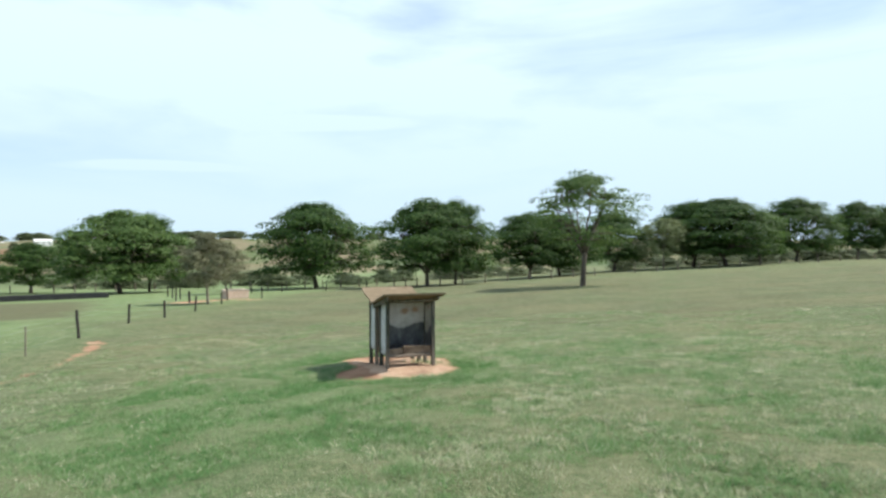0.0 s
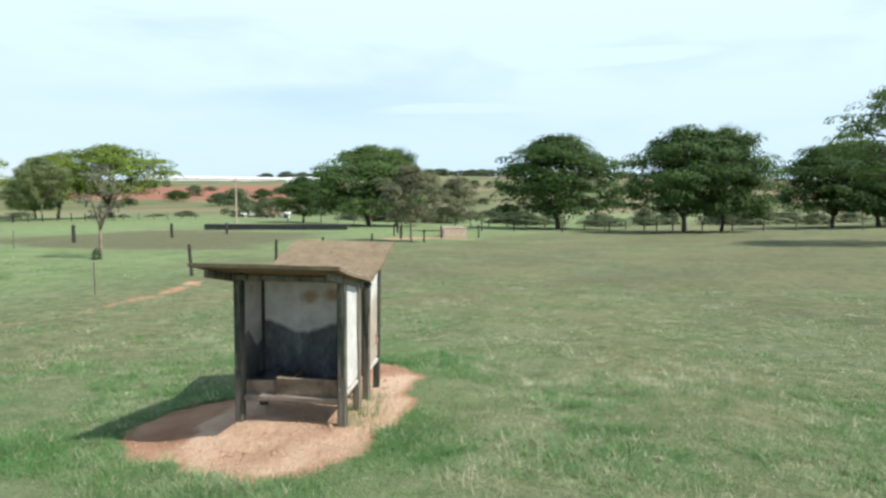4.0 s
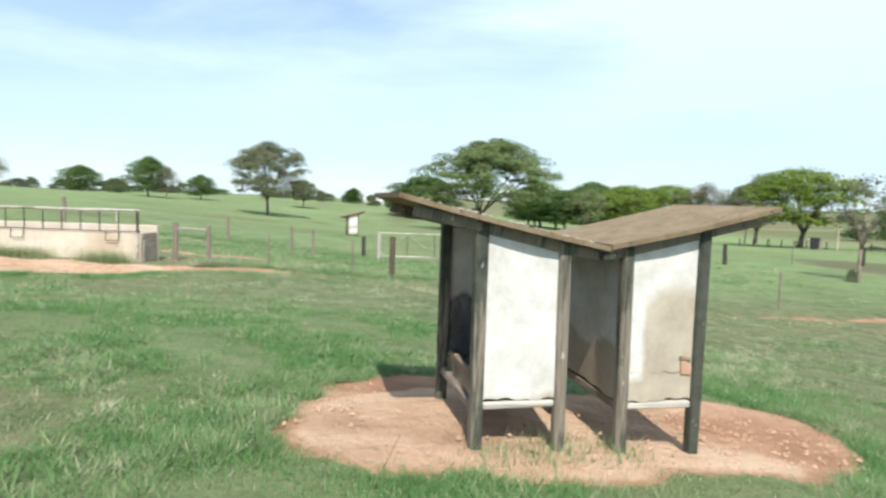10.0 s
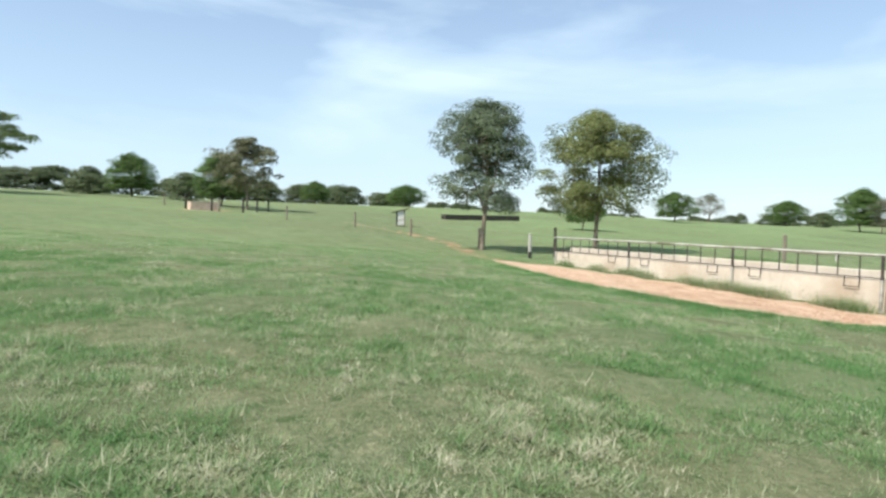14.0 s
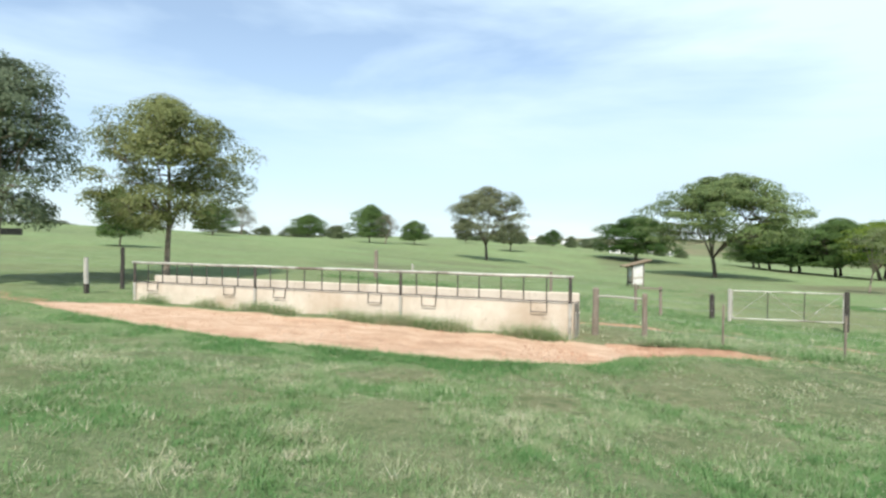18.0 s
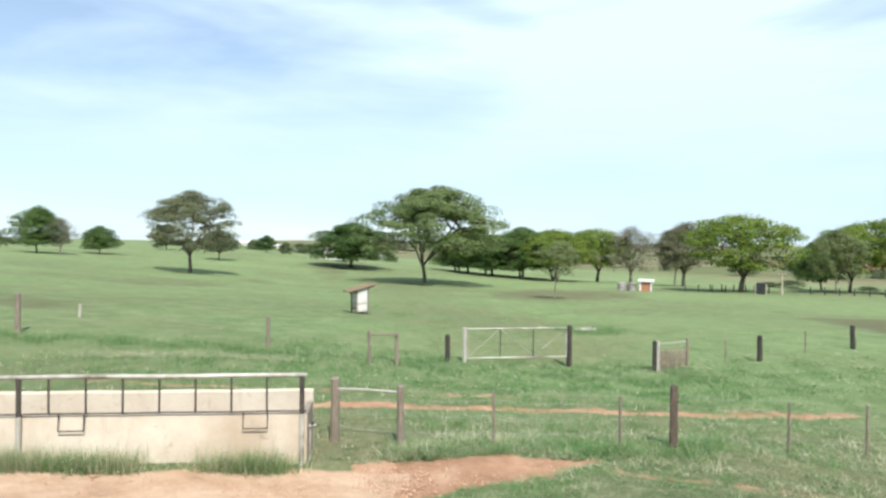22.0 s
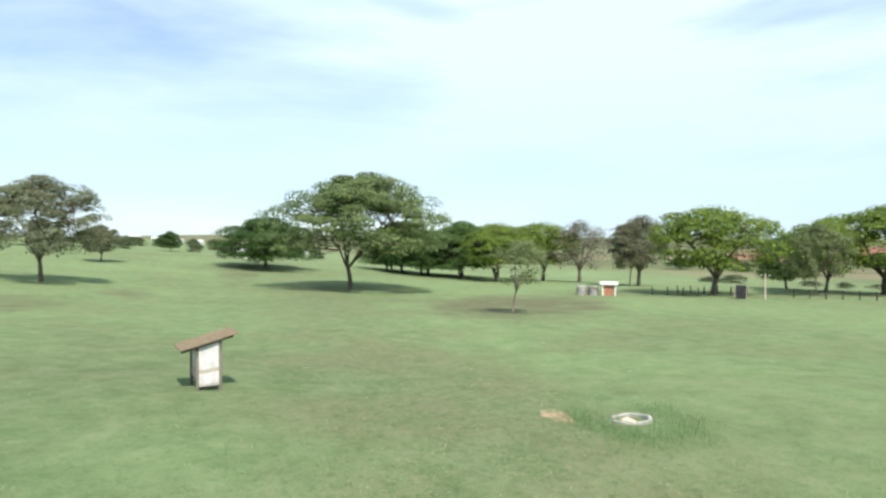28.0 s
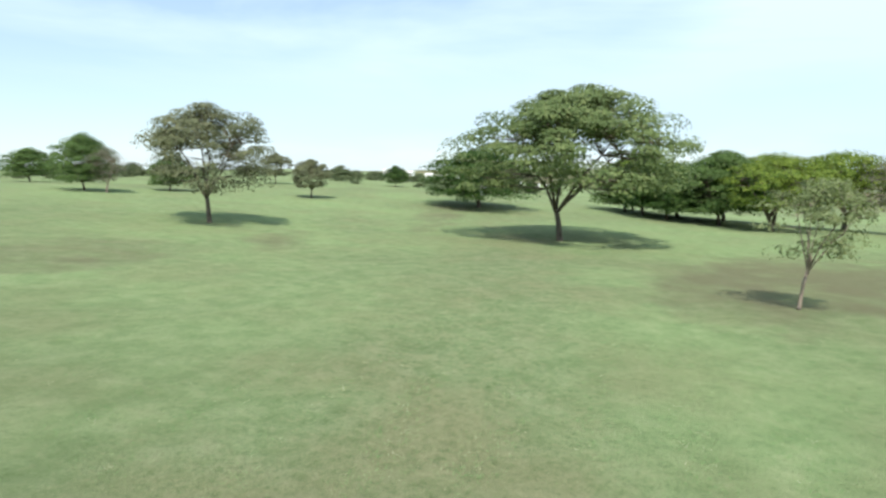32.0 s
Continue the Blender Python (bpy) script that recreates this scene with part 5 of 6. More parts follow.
part("ring", ring, PIPE_PALE, tank, "thin pale grey concrete rim")
part("bottom", Solid().tube([(0, 0, -0.3), (0, 0, -0.14)], 0.55, 24), CONCRETE_GREY, tank, "dark silted bottom")
for x, y, a in ((0.05, -0.1, 15),):
    part("slab", Solid().box(0.5, 0.34, 0.1, (0, 0, 0), 0.02, None, 0.012), PINK_RENDER, tank, "broken pale pink slab", (x, y, -0.03), Euler((0.1, 0.15, radians(a))).to_matrix())
for k, (x, y) in enumerate(((-36.9, 11.6), (-36.6, 13.4), (-37.6, 14.4), (-39.2, 13.9), (-38.3, 11.2), (-35.9, 12.4))):
    weeds("weeds", x, y, 0.7, 0.5, 900, 0.26, 80 + k, "rank green tufts round the sunken ring", tone0=0.2)


def long_low_box(x0, y0, x1, y1, tall, wide, material, label):
    d = math.hypot(x1 - x0, y1 - y0)
    z0, z1 = gz(x0, y0), gz(x1, y1)
    b = thing("low_box", pose(x0, y0, z0, 0, -math.degrees(math.atan2(z1 - z0, d)), math.degrees(math.atan2(y1 - y0, x1 - x0))), label, "feed trough", "long low feed bunks")
    for y in (-wide / 2, wide / 2):
        part("side", Solid().box(d, 0.1, tall + 0.3, (d / 2, y, tall / 2 - 0.15), 0.02, None, 0.01), material, b)
    part("bottom", Solid().box(d - 0.02, wide - 0.12, 0.08, (d / 2, 0, tall * 0.45), 0.02), material, b)
    for x in (0.06, d - 0.06):
        part("end", Solid().box(0.1, wide - 0.12, tall + 0.2, (x, 0, tall / 2 - 0.12), 0.02), material, b)
    return b


# far dark band, built as a low black box along the ground
long_low_box(-52.0, 57.2, -39.5, 66.5, 0.60, 0.9, SHADE_CLOTH, "long low black band beside a bare plot")
long_low_box(-23.5, -56.0, -34.5, -58.0, 0.6, 0.9, POST_DARK, "long dark timber bunk on the rise")


def low_tank(x, y, turn, sx, sy, tall, label):
    t = thing("water_tank", pose(x, y, gz(x, y), 0, 0, turn), label, "water tank", "masonry water tanks")
    for px, py, w, d in ((0, -sy / 2, sx, 0.18), (0, sy / 2, sx, 0.18), (-sx / 2 + 0.09, 0, 0.18, sy - 0.18), (sx / 2 - 0.09, 0, 0.18, sy - 0.18)):
        part("wall", Solid().box(w, d, tall + 0.4, (px, py, tall / 2 - 0.2), 0.03, None, 0.012), PINK_RENDER, t)
    part("coping", Solid().box(sx + 0.04, 0.24, 0.05, (0, -sy / 2, tall + 0.027), 0.015), CONCRETE, t, "pale coping")
    part("coping", Solid().box(sx + 0.04, 0.24, 0.05, (0, sy / 2, tall + 0.027), 0.015), CONCRETE, t, "pale coping")
    part("water", Solid().box(sx - 0.4, sy - 0.22, 0.04, (0, 0, tall - 0.2), 0.004), DARK_IRON, t, "dark still water")
    return t


low_tank(-22.9, 60.6, 40, 2.2, 1.5, 0.85, "pink-rendered water tank beside a small tree")
low_tank(3.2, -54.0, 10, 2.6, 1.4, 0.75, "pale pink water tank on the rise")

# small shelter with a white slab roof and grey tanks
hut = thing("trough_hut", pose(-108.0, 37.6, gz(-108.0, 37.6), 0, 0, 66) @ Matrix.Diagonal((0.74, 0.74, 0.92, 1)), "small brick hut with a white slab roof beside grey tanks", "hut")
part("brick_wall", Solid().box(2.4, 2.0, 1.9, (2.2, 0, 0.75), 0.03), BRICK_RED, hut, "orange-red brick wall")
part("roof", Solid().box(3.4, 2.9, 0.4, (2.2, 0, 1.95), 0.03), WHITE_PAINT, hut, "white slab roof")
for x in (1.05, 3.4):
    part("corner_pillar", Solid().box(0.28, 0.28, 1.9, (x, -1.02, 0.75), 0.02), WHITE_PAINT, hut, "white pillar")
for x in (-3.1, -0.9):
    part("grey_tank", Solid().tube([(x, 0, -0.2), (x, 0, 1.35), (x, 0, 1.45)], [1.0, 1.0, 0.9], 20), CONCRETE_GREY, hut, "round grey concrete tank")
cage = thing("dark_cabinet", pose(-98.5, 54.0, gz(-98.5, 54.0), 0, 0, 60) @ Matrix.Scale(0.74, 4), "black sheeted water tower cabinet under a tree", "cabinet")
part("body", Solid().box(2.0, 1.4, 2.3, (0, 0, 1.25), 0.04), SHADE_CLOTH, cage)
for x, y in ((-0.95, -0.65), (0.95, -0.65), (-0.95, 0.65), (0.95, 0.65)):
    part("leg", Solid().box(0.12, 0.12, 2.5, (x, y, 1.15), 0.015), CONCRETE, cage)


def pole(x, y, tall, label):
    p = thing("utility_pole", stand(x, y, 30), label, "utility pole", "concrete poles")
    part("shaft", Solid().tube([(0, 0, -0.5), (0, 0, tall)], [0.13, 0.08], 10), CONCRETE, p)
    arm = part("cross_arm", Solid().box(1.2, 0.1, 0.1, (0, 0, tall - 0.35), 0.01), POST_GREY, p)
    for x in (-0.5, 0.0, 0.5):
        part("insulator", Solid().tube([(x, 0, tall - 0.3), (x, 0, tall - 0.12)], [0.05, 0.03], 8), WHITE_PAINT, arm, "white insulator")
    return p


pole(-97.0, 56.5, 3.4, "pale concrete utility pole beside a yellow-green tree")
pole(-59.5, 69.0, 6.2, "pale concrete utility pole beyond the far fence")
for cx, cy, n, dx, dy in ((-108, 46, 7, 1.1, 1.8), (-99, 62, 6, 0.9, 1.7), (-112, 52, 5, 1.0, 1.6), (-92, 70, 8, 0.8, 2.2), (-64, 84, 8, 2.4, 1.1), (-34, 88, 9, 2.6, 0.4), (-10, 86, 10, 3.2, 0.5), (26, 96, 10, 3.6, 1.0), (66, 112, 8, 4.0, 1.6)):
    for k in range(n):
        fence_post(cx + dx * k, cy + dy * k, 1.2, 0.16, POST_DARK if n < 8 else POST_GREY, "rough corral post under the trees", random.uniform(-4, 4))


def house(x, y, turn, sx, sy, tall, wall, roof, label, windows=3):
    h = thing("farm_building", stand(x, y, turn), label, "building", "far farm buildings")
    part("wall", Solid().box(sx, sy, tall + 1.0, (0, 0, tall / 2 - 0.5), 0.05), wall, h)
    rise = min(sy * 0.25, 3.0)
    v = [(-sx / 2 - 0.4, -sy / 2 - 0.4, tall), (sx / 2 + 0.4, -sy / 2 - 0.4, tall), (sx / 2 + 0.4, sy / 2 + 0.4, tall), (-sx / 2 - 0.4, sy / 2 + 0.4, tall), (-sx / 2 - 0.4, 0, tall + rise), (sx / 2 + 0.4, 0, tall + rise)]
    part("roof", Solid().add(v, [(0, 1, 5, 4), (2, 3, 4, 5), (3, 2, 1, 0)], [(0, 4, 3), (1, 2, 5)]), roof, h)
    for k in range(windows):
        x0 = -sx / 2 + sx * (k + 0.5) / windows
        for s in (-1, 1):
            part("window", Solid().box(min(1.2, sx / windows * 0.5), 0.08, 1.0, (x0, s * (sy / 2 + 0.02), tall * 0.55), 0.01), DARK_IRON, h, "dark window")
    return h


house(-185, -26.5, 80, 6, 3, 1.6, WHITE_PAINT, WHITE_PAINT, "low white shed under dark trees", 2)
house(-139.5, 160.5, 35, 4.6, 4, 2.0, WHITE_PAINT, TILE_ROOF, "small white farm house with a terracotta roof", 2)
house(-142.6, 158.2, 35, 4.2, 3, 1.5, CONCRETE_GREY, CONCRETE_GREY, "low grey shed beside the farm house", 1)
house(-146.5, 155.6, 35, 1.7, 1.7, 1.7, WHITE_PAINT, WHITE_PAINT, "small white pump house in the valley", 1)
house(-135.8, 163.6, 35, 2.2, 2, 2.3, WHITE_PAINT, WHITE_PAINT, "small white shed in the valley", 1)
house(-634, 662, 45, 290, 8, 2.6, WHITE_PAINT, WHITE_PAINT, "very long white poultry house on the far hill", 24)
for x, y, w in ((-488, 571, 18), (-475, 588, 18), (-446, 634, 16)):
    house(x, y, 42, w, 9, 5, WHITE_PAINT, WHITE_PAINT, "white poultry shed on the far hill", 3)
for k in range(12):
    house(-420 - 14 * (k % 4), -140 + 9.0 * k, random.uniform(60, 110), random.uniform(4, 7), 4, random.uniform(1.6, 2.4), WHITE_PAINT, WHITE_PAINT, "pale town house on the skyline", 3)

# ---- trees ----
def outline(style, t):
    """The crown's radius at the height t, 0 at its foot and 1 at its top, as a share of its widest."""
    wide, foot, power = {"dome": (0.30, 0.80, 2.3), "umbrella": (0.46, 0.45, 2.5), "open": (0.20, 0.82, 1.9), "ball": (0.42, 0.62, 2.2), "round": (0.48, 0.52, 2.3), "sparse": (0.55, 0.45, 2.0),
                         "airy": (0.42, 0.55, 1.7), "young": (0.55, 0.35, 1.9), "thin": (0.6, 0.35, 1.9), "bush": (0.25, 0.9, 2.2)}[style]
    up = np.clip((t - wide) / (1 - wide), 0, 1)
    return np.where(t < wide, foot + (1 - foot) * np.sqrt(np.clip(t / wide, 0, 1)), (1 - up ** power) ** (1 / 2.0))


def tree_parts(seed, w, h, style, leaf, detail=1.0):
    """Meshes of a trunk with limbs and of a crown, w wide and h high."""
    rng = np.random.default_rng(seed)
    R = w / 2
    p = dict(fork=0.2, low=0.30, clumps=120, pad=0.13, leaves=110, size=0.20, trunk=0.022, fill=0.3, flat=0.6)
    p.update({
        "umbrella": dict(fork=0.2, low=0.33, clumps=150, pad=0.10, leaves=105, fill=0.22, trunk=0.025),
        "dome": dict(fork=0.16, low=0.2, clumps=230, pad=0.105, leaves=120, fill=0.4),
        "open": dict(fork=0.22, low=0.36, clumps=220, pad=0.078, leaves=135, trunk=0.018, size=0.17, fill=0.2, flat=0.55, shift=0.08),
        "ball": dict(fork=0.24, low=0.3, clumps=160, pad=0.088, leaves=110, trunk=0.018, size=0.17, fill=0.25, flat=0.6),
        "round": dict(fork=0.3, low=0.29, clumps=140, pad=0.086, leaves=88, trunk=0.0145, size=0.175, fill=0.4, flat=0.85),
        "sparse": dict(fork=0.2, low=0.25, clumps=150, pad=0.11, leaves=34, size=0.16, flat=0.9),
        "airy": dict(fork=0.3, low=0.38, clumps=105, pad=0.092, leaves=105, size=0.17, fill=0.2, flat=0.45),
        "young": dict(fork=0.34, low=0.42, clumps=60, pad=0.115, leaves=44, trunk=0.012, shift=0.12, size=0.2, flat=0.6),
        "thin": dict(fork=0.36, low=0.42, clumps=44, pad=0.10, leaves=11, trunk=0.013, size=0.17, shift=-0.1, flat=0.8),
        "bush": dict(fork=0.05, low=0.02, clumps=46, pad=0.2, trunk=0.02, leaves=90, size=0.26),
    }[style])
    n = int(p["clumps"] * (0.75 + 0.25 * detail))
    low = p["low"] * h
    # tufts on the crown's skin, over its top and some inside
    ang, t = rng.uniform(0, 2 * np.pi, n), rng.uniform(0.02, 0.98, n)
    cap = rng.uniform(0, 1, n) < 0.34
    t = np.where(cap, 1 - 0.45 * rng.uniform(0, 1, n) ** 1.6, t)
    depth = np.where(rng.uniform(0, 1, n) < p["fill"], rng.uniform(0.25, 0.8, n), rng.uniform(0.82, 1.0, n))
    lobes = 1 + 0.12 * np.sin(3 * ang + seed) + 0.09 * np.sin(5 * ang + 2 * seed + 4 * t) + 0.06 * np.sin(9 * ang + 7 * t)
    rad = np.where(cap, np.sqrt(rng.uniform(0, 1, n)), 1.0) * depth * lobes * 0.9
    r = R * rad * outline(style, t)
    top_wave = 1 - 0.10 * (0.5 + 0.5 * np.sin(2.1 * r / R * 3 + 2 * ang + seed))
    z = low + (h - low) * t * np.where(t > 0.5, top_wave, 1.0) * (0.75 + 0.25 * np.where(cap, 1.0, depth))
    cx, cy = r * np.cos(ang), r * np.sin(ang)
    pad = p["pad"] * (w * w * h) ** (1 / 3) * rng.uniform(0.65, 1.35, n)
    per = np.maximum(10, (p["leaves"] * detail * rng.uniform(0.6, 1.3, n)).astype(int))
    own = np.repeat(np.arange(n), per)
    total = len(own)
    size = p["size"] * (0.4 + 0.043 * w) * rng.uniform(0.6, 1.3, total) / (0.6 + 0.4 * detail)
    g = rng.normal(0, 1, (total, 3))
    g[:, 2] = np.where(g[:, 2] < -0.6, -g[:, 2], g[:, 2])
    g /= np.linalg.norm(g, axis=1)[:, None]
    reach = rng.uniform(0.35, 1.0, total)[:, None] ** 0.5
    pos = np.stack([cx[own], cy[own], z[own]], 1) + g * reach * pad[own][:, None] * np.array([1.15, 1.15, p["flat"]])
    # fit the crown to its width and height
    fit_r = R / np.percentile(np.hypot(pos[:, 0], pos[:, 1]), {"dome": 90, "umbrella": 90, "airy": 90}.get(style, 95))
    top, foot = np.percentile(pos[:, 2], 99.5), np.percentile(pos[:, 2], 0.8)
    fit_z = (h - low) / (top - foot)
    aside = p.get("shift", 0.0) * w
    cx, cy, z = cx * fit_r + aside, cy * fit_r, low + (z - foot) * fit_z
    pos = np.stack([pos[:, 0] * fit_r + aside, pos[:, 1] * fit_r, low + (pos[:, 2] - foot) * fit_z], 1)
    out = np.stack([cx - aside, cy, 0.6 * (z - low - 0.3 * (h - low))], 1)
    out /= np.linalg.norm(out, axis=1)[:, None] + 1e-6
    nrm = g * 0.7 + 0.4 * out[own] + rng.normal(0, 0.3, (total, 3)) + np.array([0, 0, 0.45])
    nrm /= np.linalg.norm(nrm, axis=1)[:, None]
    # limbs
    s = Solid()
    lean = rng.normal(0, 0.02, 2) * h
    tr = max(0.07, p["trunk"] * h)
    fz = p["fork"] * h
    s.tube([(0, 0, -0.4), (0, 0, 0.02 * h), (lean[0] * 0.4, lean[1] * 0.4, fz * 0.6), (lean[0], lean[1], fz)], [tr * 1.5, tr * 1.2, tr, tr * 0.92], 9)
    mains, nm = [], 4 if style in ("round", "bush", "sparse") else 6
    for k in range(nm):
        a = 2 * np.pi * (k + rng.uniform(-0.25, 0.25)) / nm
        span = R * rng.uniform(0.45, 0.72)
        end = np.array([aside + span * math.cos(a), span * math.sin(a), low + (h - low) * rng.uniform(0.42, 0.66)])
        st = np.array([lean[0], lean[1], fz * rng.uniform(0.82, 1.0)])
        mid = st + (end - st) * 0.45 + np.array([0, 0, -0.03 * h if style == "dome" else 0.05 * h])
        q = np.linspace(0, 1, 7)[:, None]
        path = (1 - q) ** 2 * st + 2 * q * (1 - q) * mid + q ** 2 * end + rng.normal(0, 0.012 * w, (7, 3)) * q
        s.tube(path.tolist(), [tr * (0.62 - 0.075 * j) for j in range(7)], 6)
        mains.append(path)
    if style == "round":
        path = np.array([[lean[0], lean[1], fz], [lean[0] * 1.3, lean[1], h * 0.5], [lean[0] * 1.2, lean[1] * 1.3, h * 0.85]])
        s.tube(path.tolist(), [tr * 0.8, tr * 0.5, tr * 0.15], 7)
        mains.append(np.linspace(0, 1, 7)[:, None] * (path[2] - path[0]) + path[0])
    knots = np.concatenate([m[2:] for m in mains])
    for k in range(n):
        c = np.array([cx[k], cy[k], z[k]])
        cost = np.linalg.norm(knots - c, axis=1) + 2.0 * np.maximum(0, knots[:, 2] - c[2])
        b = knots[int(np.argmin(cost))]
        m = (b + c) / 2 + rng.normal(0, 0.03 * w, 3) * [1, 1, 0.5]
        s.tube([b.tolist(), m.tolist(), c.tolist()], [tr * 0.2, tr * 0.13, tr * 0.05], 4, False)
    trunk = s.mesh("trunk", BARK_PALE if style in ("round", "young", "sparse", "thin") else BARK, True)
    u = np.cross(nrm, rng.normal(0, 1, (total, 3)))
    u /= np.linalg.norm(u, axis=1)[:, None]
    v = np.cross(nrm, u)
    a, b = size[:, None] * u, size[:, None] * v * 0.55
    droop = -nrm * size[:, None] * 0.12
    quad = np.stack([pos - a, pos + b + droop, pos + a, pos - b + droop], 1)
    crown = mesh_of("crown", quad.reshape(-1, 3), np.arange(total * 4).reshape(-1, 4), LEAF[leaf])
    return trunk, crown


KINDS = {  # style, leaves, words
    "dark": ("dome", "dark", "broad dark-green shade tree with a domed crown"),
    "green": ("dome", "green", "mid-green shade tree with a low crown"),
    "yellow": ("umbrella", "yellow", "yellow-green flat-topped shade tree"),
    "light": ("round", "light", "small light-green tree in the row"),
    "grey": ("sparse", "grey", "sparse grey half-bare tree"),
    "olive": ("round", "olive", "dull olive-green small tree"),
    "brown": ("umbrella", "brown", "flat-topped tree with brownish foliage"),
    "tall": ("airy", "green", "tall airy tree that stands above the row"),
    "big": ("open", "sage", "great spreading shade tree with an open crown"),
    "med": ("ball", "rust", "spreading tree with patchy dull-green foliage"),
    "small": ("young", "light", "young open tree on a bare patch"),
    "slim": ("thin", "grey", "slim young tree with a thin pale trunk"),
    "round": ("round", "blue", "rounded grey-green tree beside the path"),
    "gold": ("round", "gold", "rounded golden-green tree behind the trough"),
    "bush": ("bush", "hedge", "dense haze-paled green bush"),
}
STOCK = {}
UNIQUE = {"tall", "big", "med", "small", "slim", "round", "gold", "brown"}


def tree(kind, x, y, w, h, note="in the pasture", turn=None):
    """A tree of that kind, built anew if it stands out and else taken from stock."""
    style, leaf, words = KINDS[kind]
    key = (kind, 0) if kind not in UNIQUE else (kind, x)
    variants = {"dark": 3, "yellow": 2, "bush": 3, "green": 2, "olive": 2}.get(kind, 1)
    if kind not in UNIQUE:
        key = (kind, int(abs(x * 7 + y * 3)) % variants)
    if key not in STOCK:
        w0, h0 = (w, h) if kind in UNIQUE else {"bush": (6, 4), "light": (9, 8), "grey": (7, 8), "olive": (7, 8)}.get(kind, (14, 12))
        seed = 11 + 13 * len(STOCK)
        near = kind in ("round", "gold")
        trunk, crown = tree_parts(seed, w0, h0, style, leaf, 2.6 if near else 1.3 if kind in ("big", "med", "small", "slim", "tall") else 1.0)
        STOCK[key] = (trunk, crown, w0, h0)
    trunk, crown, w0, h0 = STOCK[key]
    spin = turn if turn is not None else (x * 37 + y * 96 if style in ("round", "bush", "sparse", "young", "thin") else 88) % 360
    m = pose(x, y, gz(x, y) - 0.05, 0, 0, spin) @ Matrix.Diagonal((w / w0, w / w0, h / h0, 1))
    t = thing("bush" if kind == "bush" else "tree", m, f"{words} {note}", "bush" if kind == "bush" else "tree", "bushes" if kind == "bush" else "pasture trees")
    part("trunk", trunk, None, t)
    part("crown", crown, None, t)
    return t


tree("dark", -62.4, 85.8, 8.8, 7.2, "along the far fence")
tree("green", -46.0, 80.2, 14.6, 11.0, "along the far fence")
tree("dark", -44.8, 85.5, 8.7, 11.0, "along the far fence")
tree("olive", -21.2, 50.0, 5.2, 5.9, "in the pasture")
tree("dark", -22.5, 91.9, 16.6, 12.7, "along the far fence")
tree("dark", -5.1, 82.8, 13.0, 11.6, "along the far fence")
tree("dark", -1.4, 85.3, 9.5, 11.5, "along the far fence")
tree("dark", 10.1, 98.5, 12.5, 10.2, "along the far fence")
tree("dark", 15.3, 101.9, 12.5, 10.0, "along the far fence")
tree("tall", 11.9, 61.8, 10.2, 11.4, "in the pasture")
tree("dark", 26.7, 113.0, 12.4, 10.4, "along the far fence")
tree("light", 33.4, 106.0, 9.7, 8.6, "along the far fence")
tree("dark", 41.2, 114.0, 14.3, 11.7, "along the far fence")
tree("dark", 44.2, 107.2, 17.0, 11.4, "along the far fence")
tree("green", 53.8, 115.5, 9.0, 9.6, "along the far fence")
tree("dark", 62.1, 119.1, 13.4, 11.8, "on the skyline")
tree("dark", 78.3, 127.3, 10.0, 11.4, "on the skyline")
tree("dark", 87.3, 127.4, 13.6, 11.2, "on the skyline")
tree("dark", 97.4, 126.3, 12.8, 10.8, "on the skyline")
tree("yellow", -107.4, 55.2, 18.2, 12.9, "in the paddock")
tree("yellow", -110.0, 85.5, 21.5, 14.0, "in the paddock")
tree("light", -104.4, 69.4, 8.5, 10.5, "in the paddock")
tree("olive", -140.1, 56.2, 8.4, 12.8, "on the skyline")
tree("olive", -28.6, 72.3, 5.1, 6.2, "in the pasture")
tree("bush", -120.9, 128.3, 10.0, 7.7, "on the skyline")
tree("bush", -116.0, 133.3, 6.8, 5.5, "on the skyline")
tree("dark", -155.3, -17.7, 19.0, 10.8, "on the skyline")
tree("big", -115.9, 1.5, 25.5, 17.6, "in the paddock")
tree("green", -178.8, 18.9, 18.4, 11.0, "on the skyline")
tree("green", -177.8, 27.6, 17.4, 13.3, "on the skyline")
tree("yellow", -176.2, 36.4, 17.1, 13.8, "on the skyline")
tree("yellow", -168.5, 46.2, 18.1, 14.0, "on the skyline")
tree("grey", -161.5, 53.0, 15.0, 14.6, "on the skyline")
tree("brown", -142.3, 59.0, 11.5, 14.3, "on the skyline")
tree("small", -78.7, 18.3, 5.4, 7.1, "in the paddock", 90)
tree("green", -128.4, 81.7, 9.8, 10.2, "on the skyline")
tree("green", -194.4, 10.1, 14.0, 7.9, "on the skyline")
tree("yellow", -110.2, 75.5, 11.0, 11.5, "in the paddock")
tree("med", -99.4, -34.7, 13.6, 12.7, "in the paddock")
tree("med", -142.5, -45.6, 6.6, 6.9, "on the skyline")
tree("med", -169.3, -69.2, 7.3, 6.9, "on the skyline")
tree("bush", -196.1, -61.3, 5.0, 3.6, "on the skyline")
tree("bush", -212.5, -73.4, 6.8, 4.7, "on the skyline")
tree("dark", -195.5, -49.7, 5.9, 5.4, "on the skyline")
tree("bush", -202.4, -45.5, 4.9, 3.8, "on the skyline")
tree("green", -132.6, -99.3, 8.9, 6.2, "on the skyline")
tree("green", -116.7, -69.8, 8.1, 8.4, "on the skyline")
tree("grey", -116.9, -65.8, 5.6, 6.8, "in the paddock")
tree("green", -130.5, -65.9, 6.5, 5.7, "on the skyline")
tree("bush", -141.4, -95.8, 6.3, 3.8, "on the skyline")
tree("round", -10.9, -18.8, 5.4, 8.3, "beside the trough")
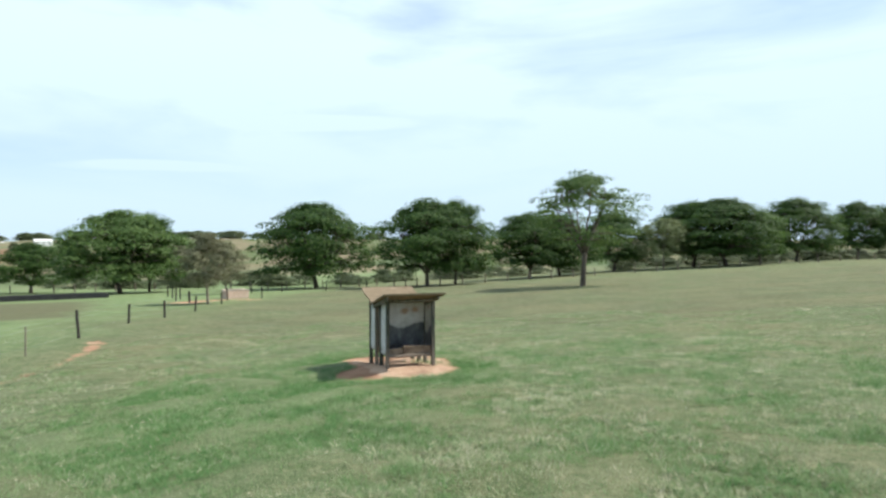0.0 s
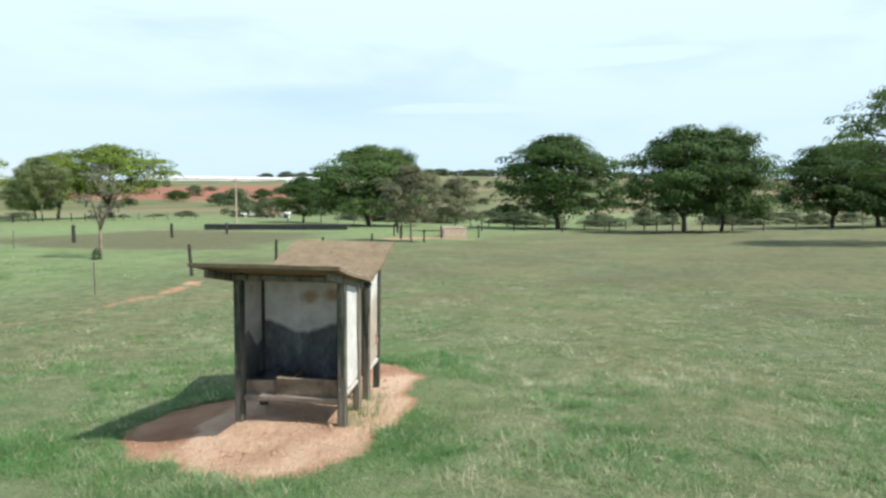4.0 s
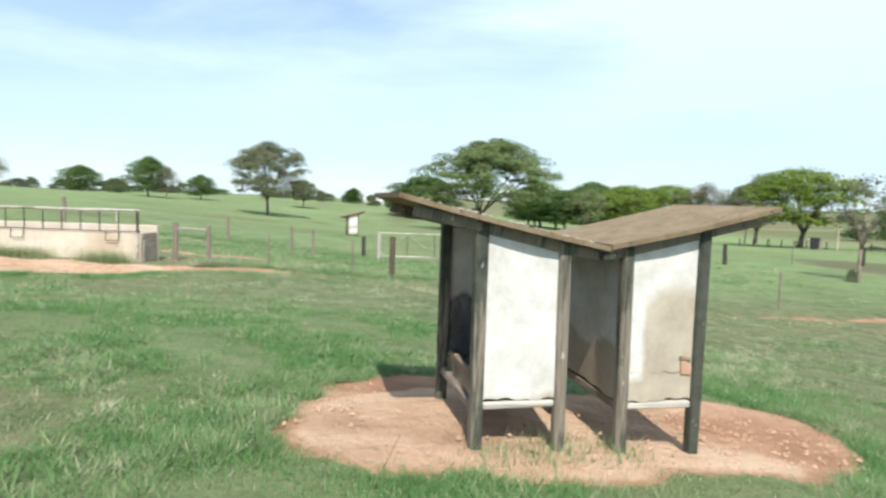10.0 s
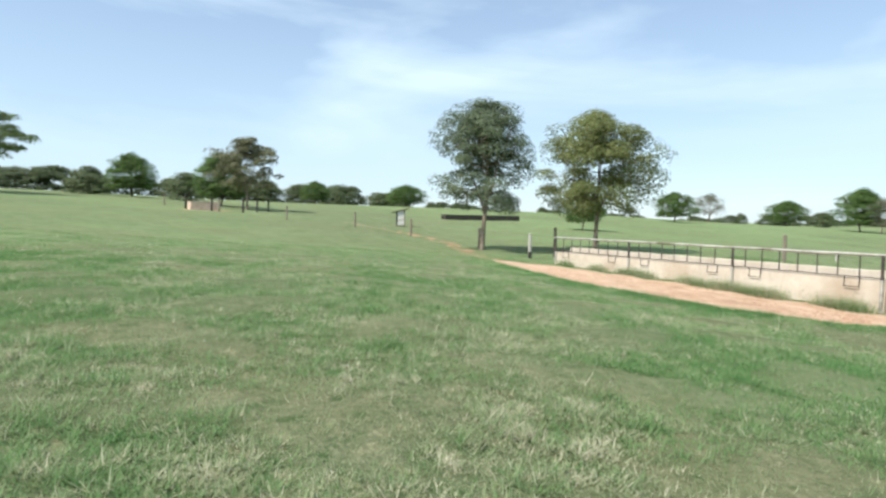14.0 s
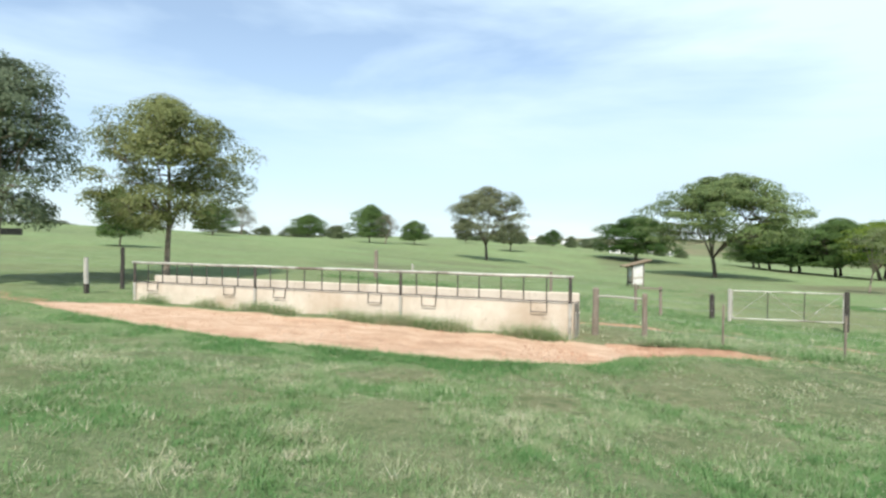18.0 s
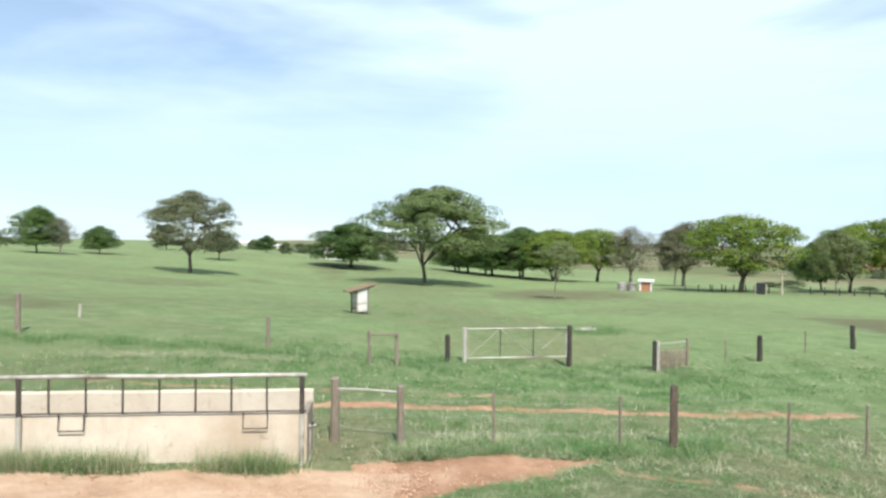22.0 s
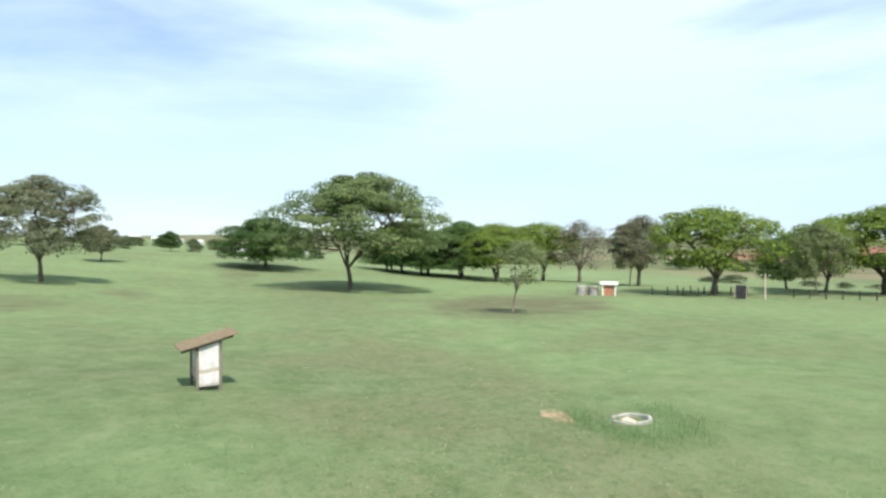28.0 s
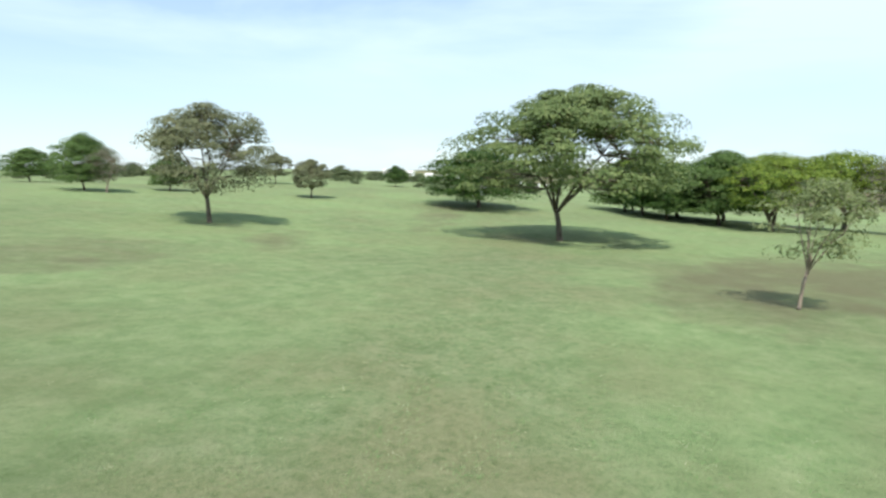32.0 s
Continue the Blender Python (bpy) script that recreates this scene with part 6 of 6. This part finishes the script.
tree("gold", -18.4, -18.7, 7.0, 8.4, "beside the trough")
tree("green", -34.1, -42.9, 3.8, 5.1, "in the pasture")
tree("green", -73.2, -72.5, 6.4, 5.1, "in the paddock")
tree("grey", -105.3, -96.9, 7.2, 6.6, "on the skyline")
tree("bush", -115.7, -100.4, 5.4, 2.0, "on the skyline")
tree("olive", -1.6, -60.9, 7.7, 8.1, "in the pasture")
tree("green", 0.9, -68.1, 6.0, 6.4, "in the pasture")
tree("green", 12.5, -90.8, 6.4, 6.4, "in the pasture")
tree("bush", 18.7, -95.2, 7.1, 3.0, "in the pasture")
tree("green", -18.9, -114.1, 5.5, 4.5, "in the pasture")
tree("bush", -24.4, -118.0, 4.0, 2.9, "in the pasture")
tree("green", -39.9, -119.0, 8.2, 4.8, "in the pasture")
tree("bush", 5.0, -86.1, 5.8, 4.1, "in the pasture")
tree("big", 30.2, -77.8, 14.2, 11.1, "in the pasture")

tree("bush", -23.7, 26.1, 0.5, 0.55, "beside the far fence")
tree("slim", -23.9, 26.4, 2.3, 4.4, "beside the far fence", 200)

# undergrowth behind the fence row and far hedges
rng_b = random.Random(5)
for k in range(54):
    s = k / 53
    tree("bush", -72 + 190 * s + rng_b.uniform(-3, 3), 104 + 36 * s + rng_b.uniform(-3, 12), rng_b.uniform(5, 9), rng_b.uniform(1.6, 3.2), "in the thicket behind the fence row")
for k in range(5):
    s = k / 8
    tree(("green", "yellow", "dark")[k % 3], -178 + 46 * s + rng_b.uniform(-3, 3), 6 + 52 * s + rng_b.uniform(-3, 3), rng_b.uniform(13, 17), rng_b.uniform(10, 13), "in the shade row")
for k in range(34):
    s = k / 33
    tree("bush", 55 - 100 * s + rng_b.uniform(-3, 3), -112 - 22 * s + rng_b.uniform(-6, 6), rng_b.uniform(6, 10), rng_b.uniform(3.0, 5.0), "in the hedge on the rise")
for k in range(40):
    s = k / 39
    tree("bush", -55 - 200 * s + rng_b.uniform(-4, 4), -170 + 40 * s + rng_b.uniform(-8, 8), rng_b.uniform(5, 10), rng_b.uniform(2.0, 4.5), "on the far skyline")
for k in range(26):
    s = k / 25
    tree("bush", -262 + rng_b.uniform(-20, 6), -120 + 105 * s + rng_b.uniform(-3, 3), rng_b.uniform(5, 9), rng_b.uniform(2.0, 4.5), "on the far skyline")
for k in range(14):
    s = k / 13
    tree("bush", -230 + 150 * s + rng_b.uniform(-6, 6), 125 + 75 * s + rng_b.uniform(-10, 16), rng_b.uniform(5, 10), rng_b.uniform(1.6, 3.2), "in the valley scrub")
for k in range(40):
    a = radians(22 + 45 * k / 39)
    d = rng_b.uniform(300, 760)
    tree("bush" if k % 3 else "dark", -math.sin(a) * d, math.cos(a) * d, rng_b.uniform(8, 16), rng_b.uniform(4, 9), "on the far hill")
for k in range(60):
    a = radians(8 + 34 * k / 59)
    tree("bush", -math.sin(a) * 1080 + rng_b.uniform(-20, 20), math.cos(a) * 1080 + rng_b.uniform(-30, 30), rng_b.uniform(22, 36), rng_b.uniform(8, 13), "in the wood on the far ridge")
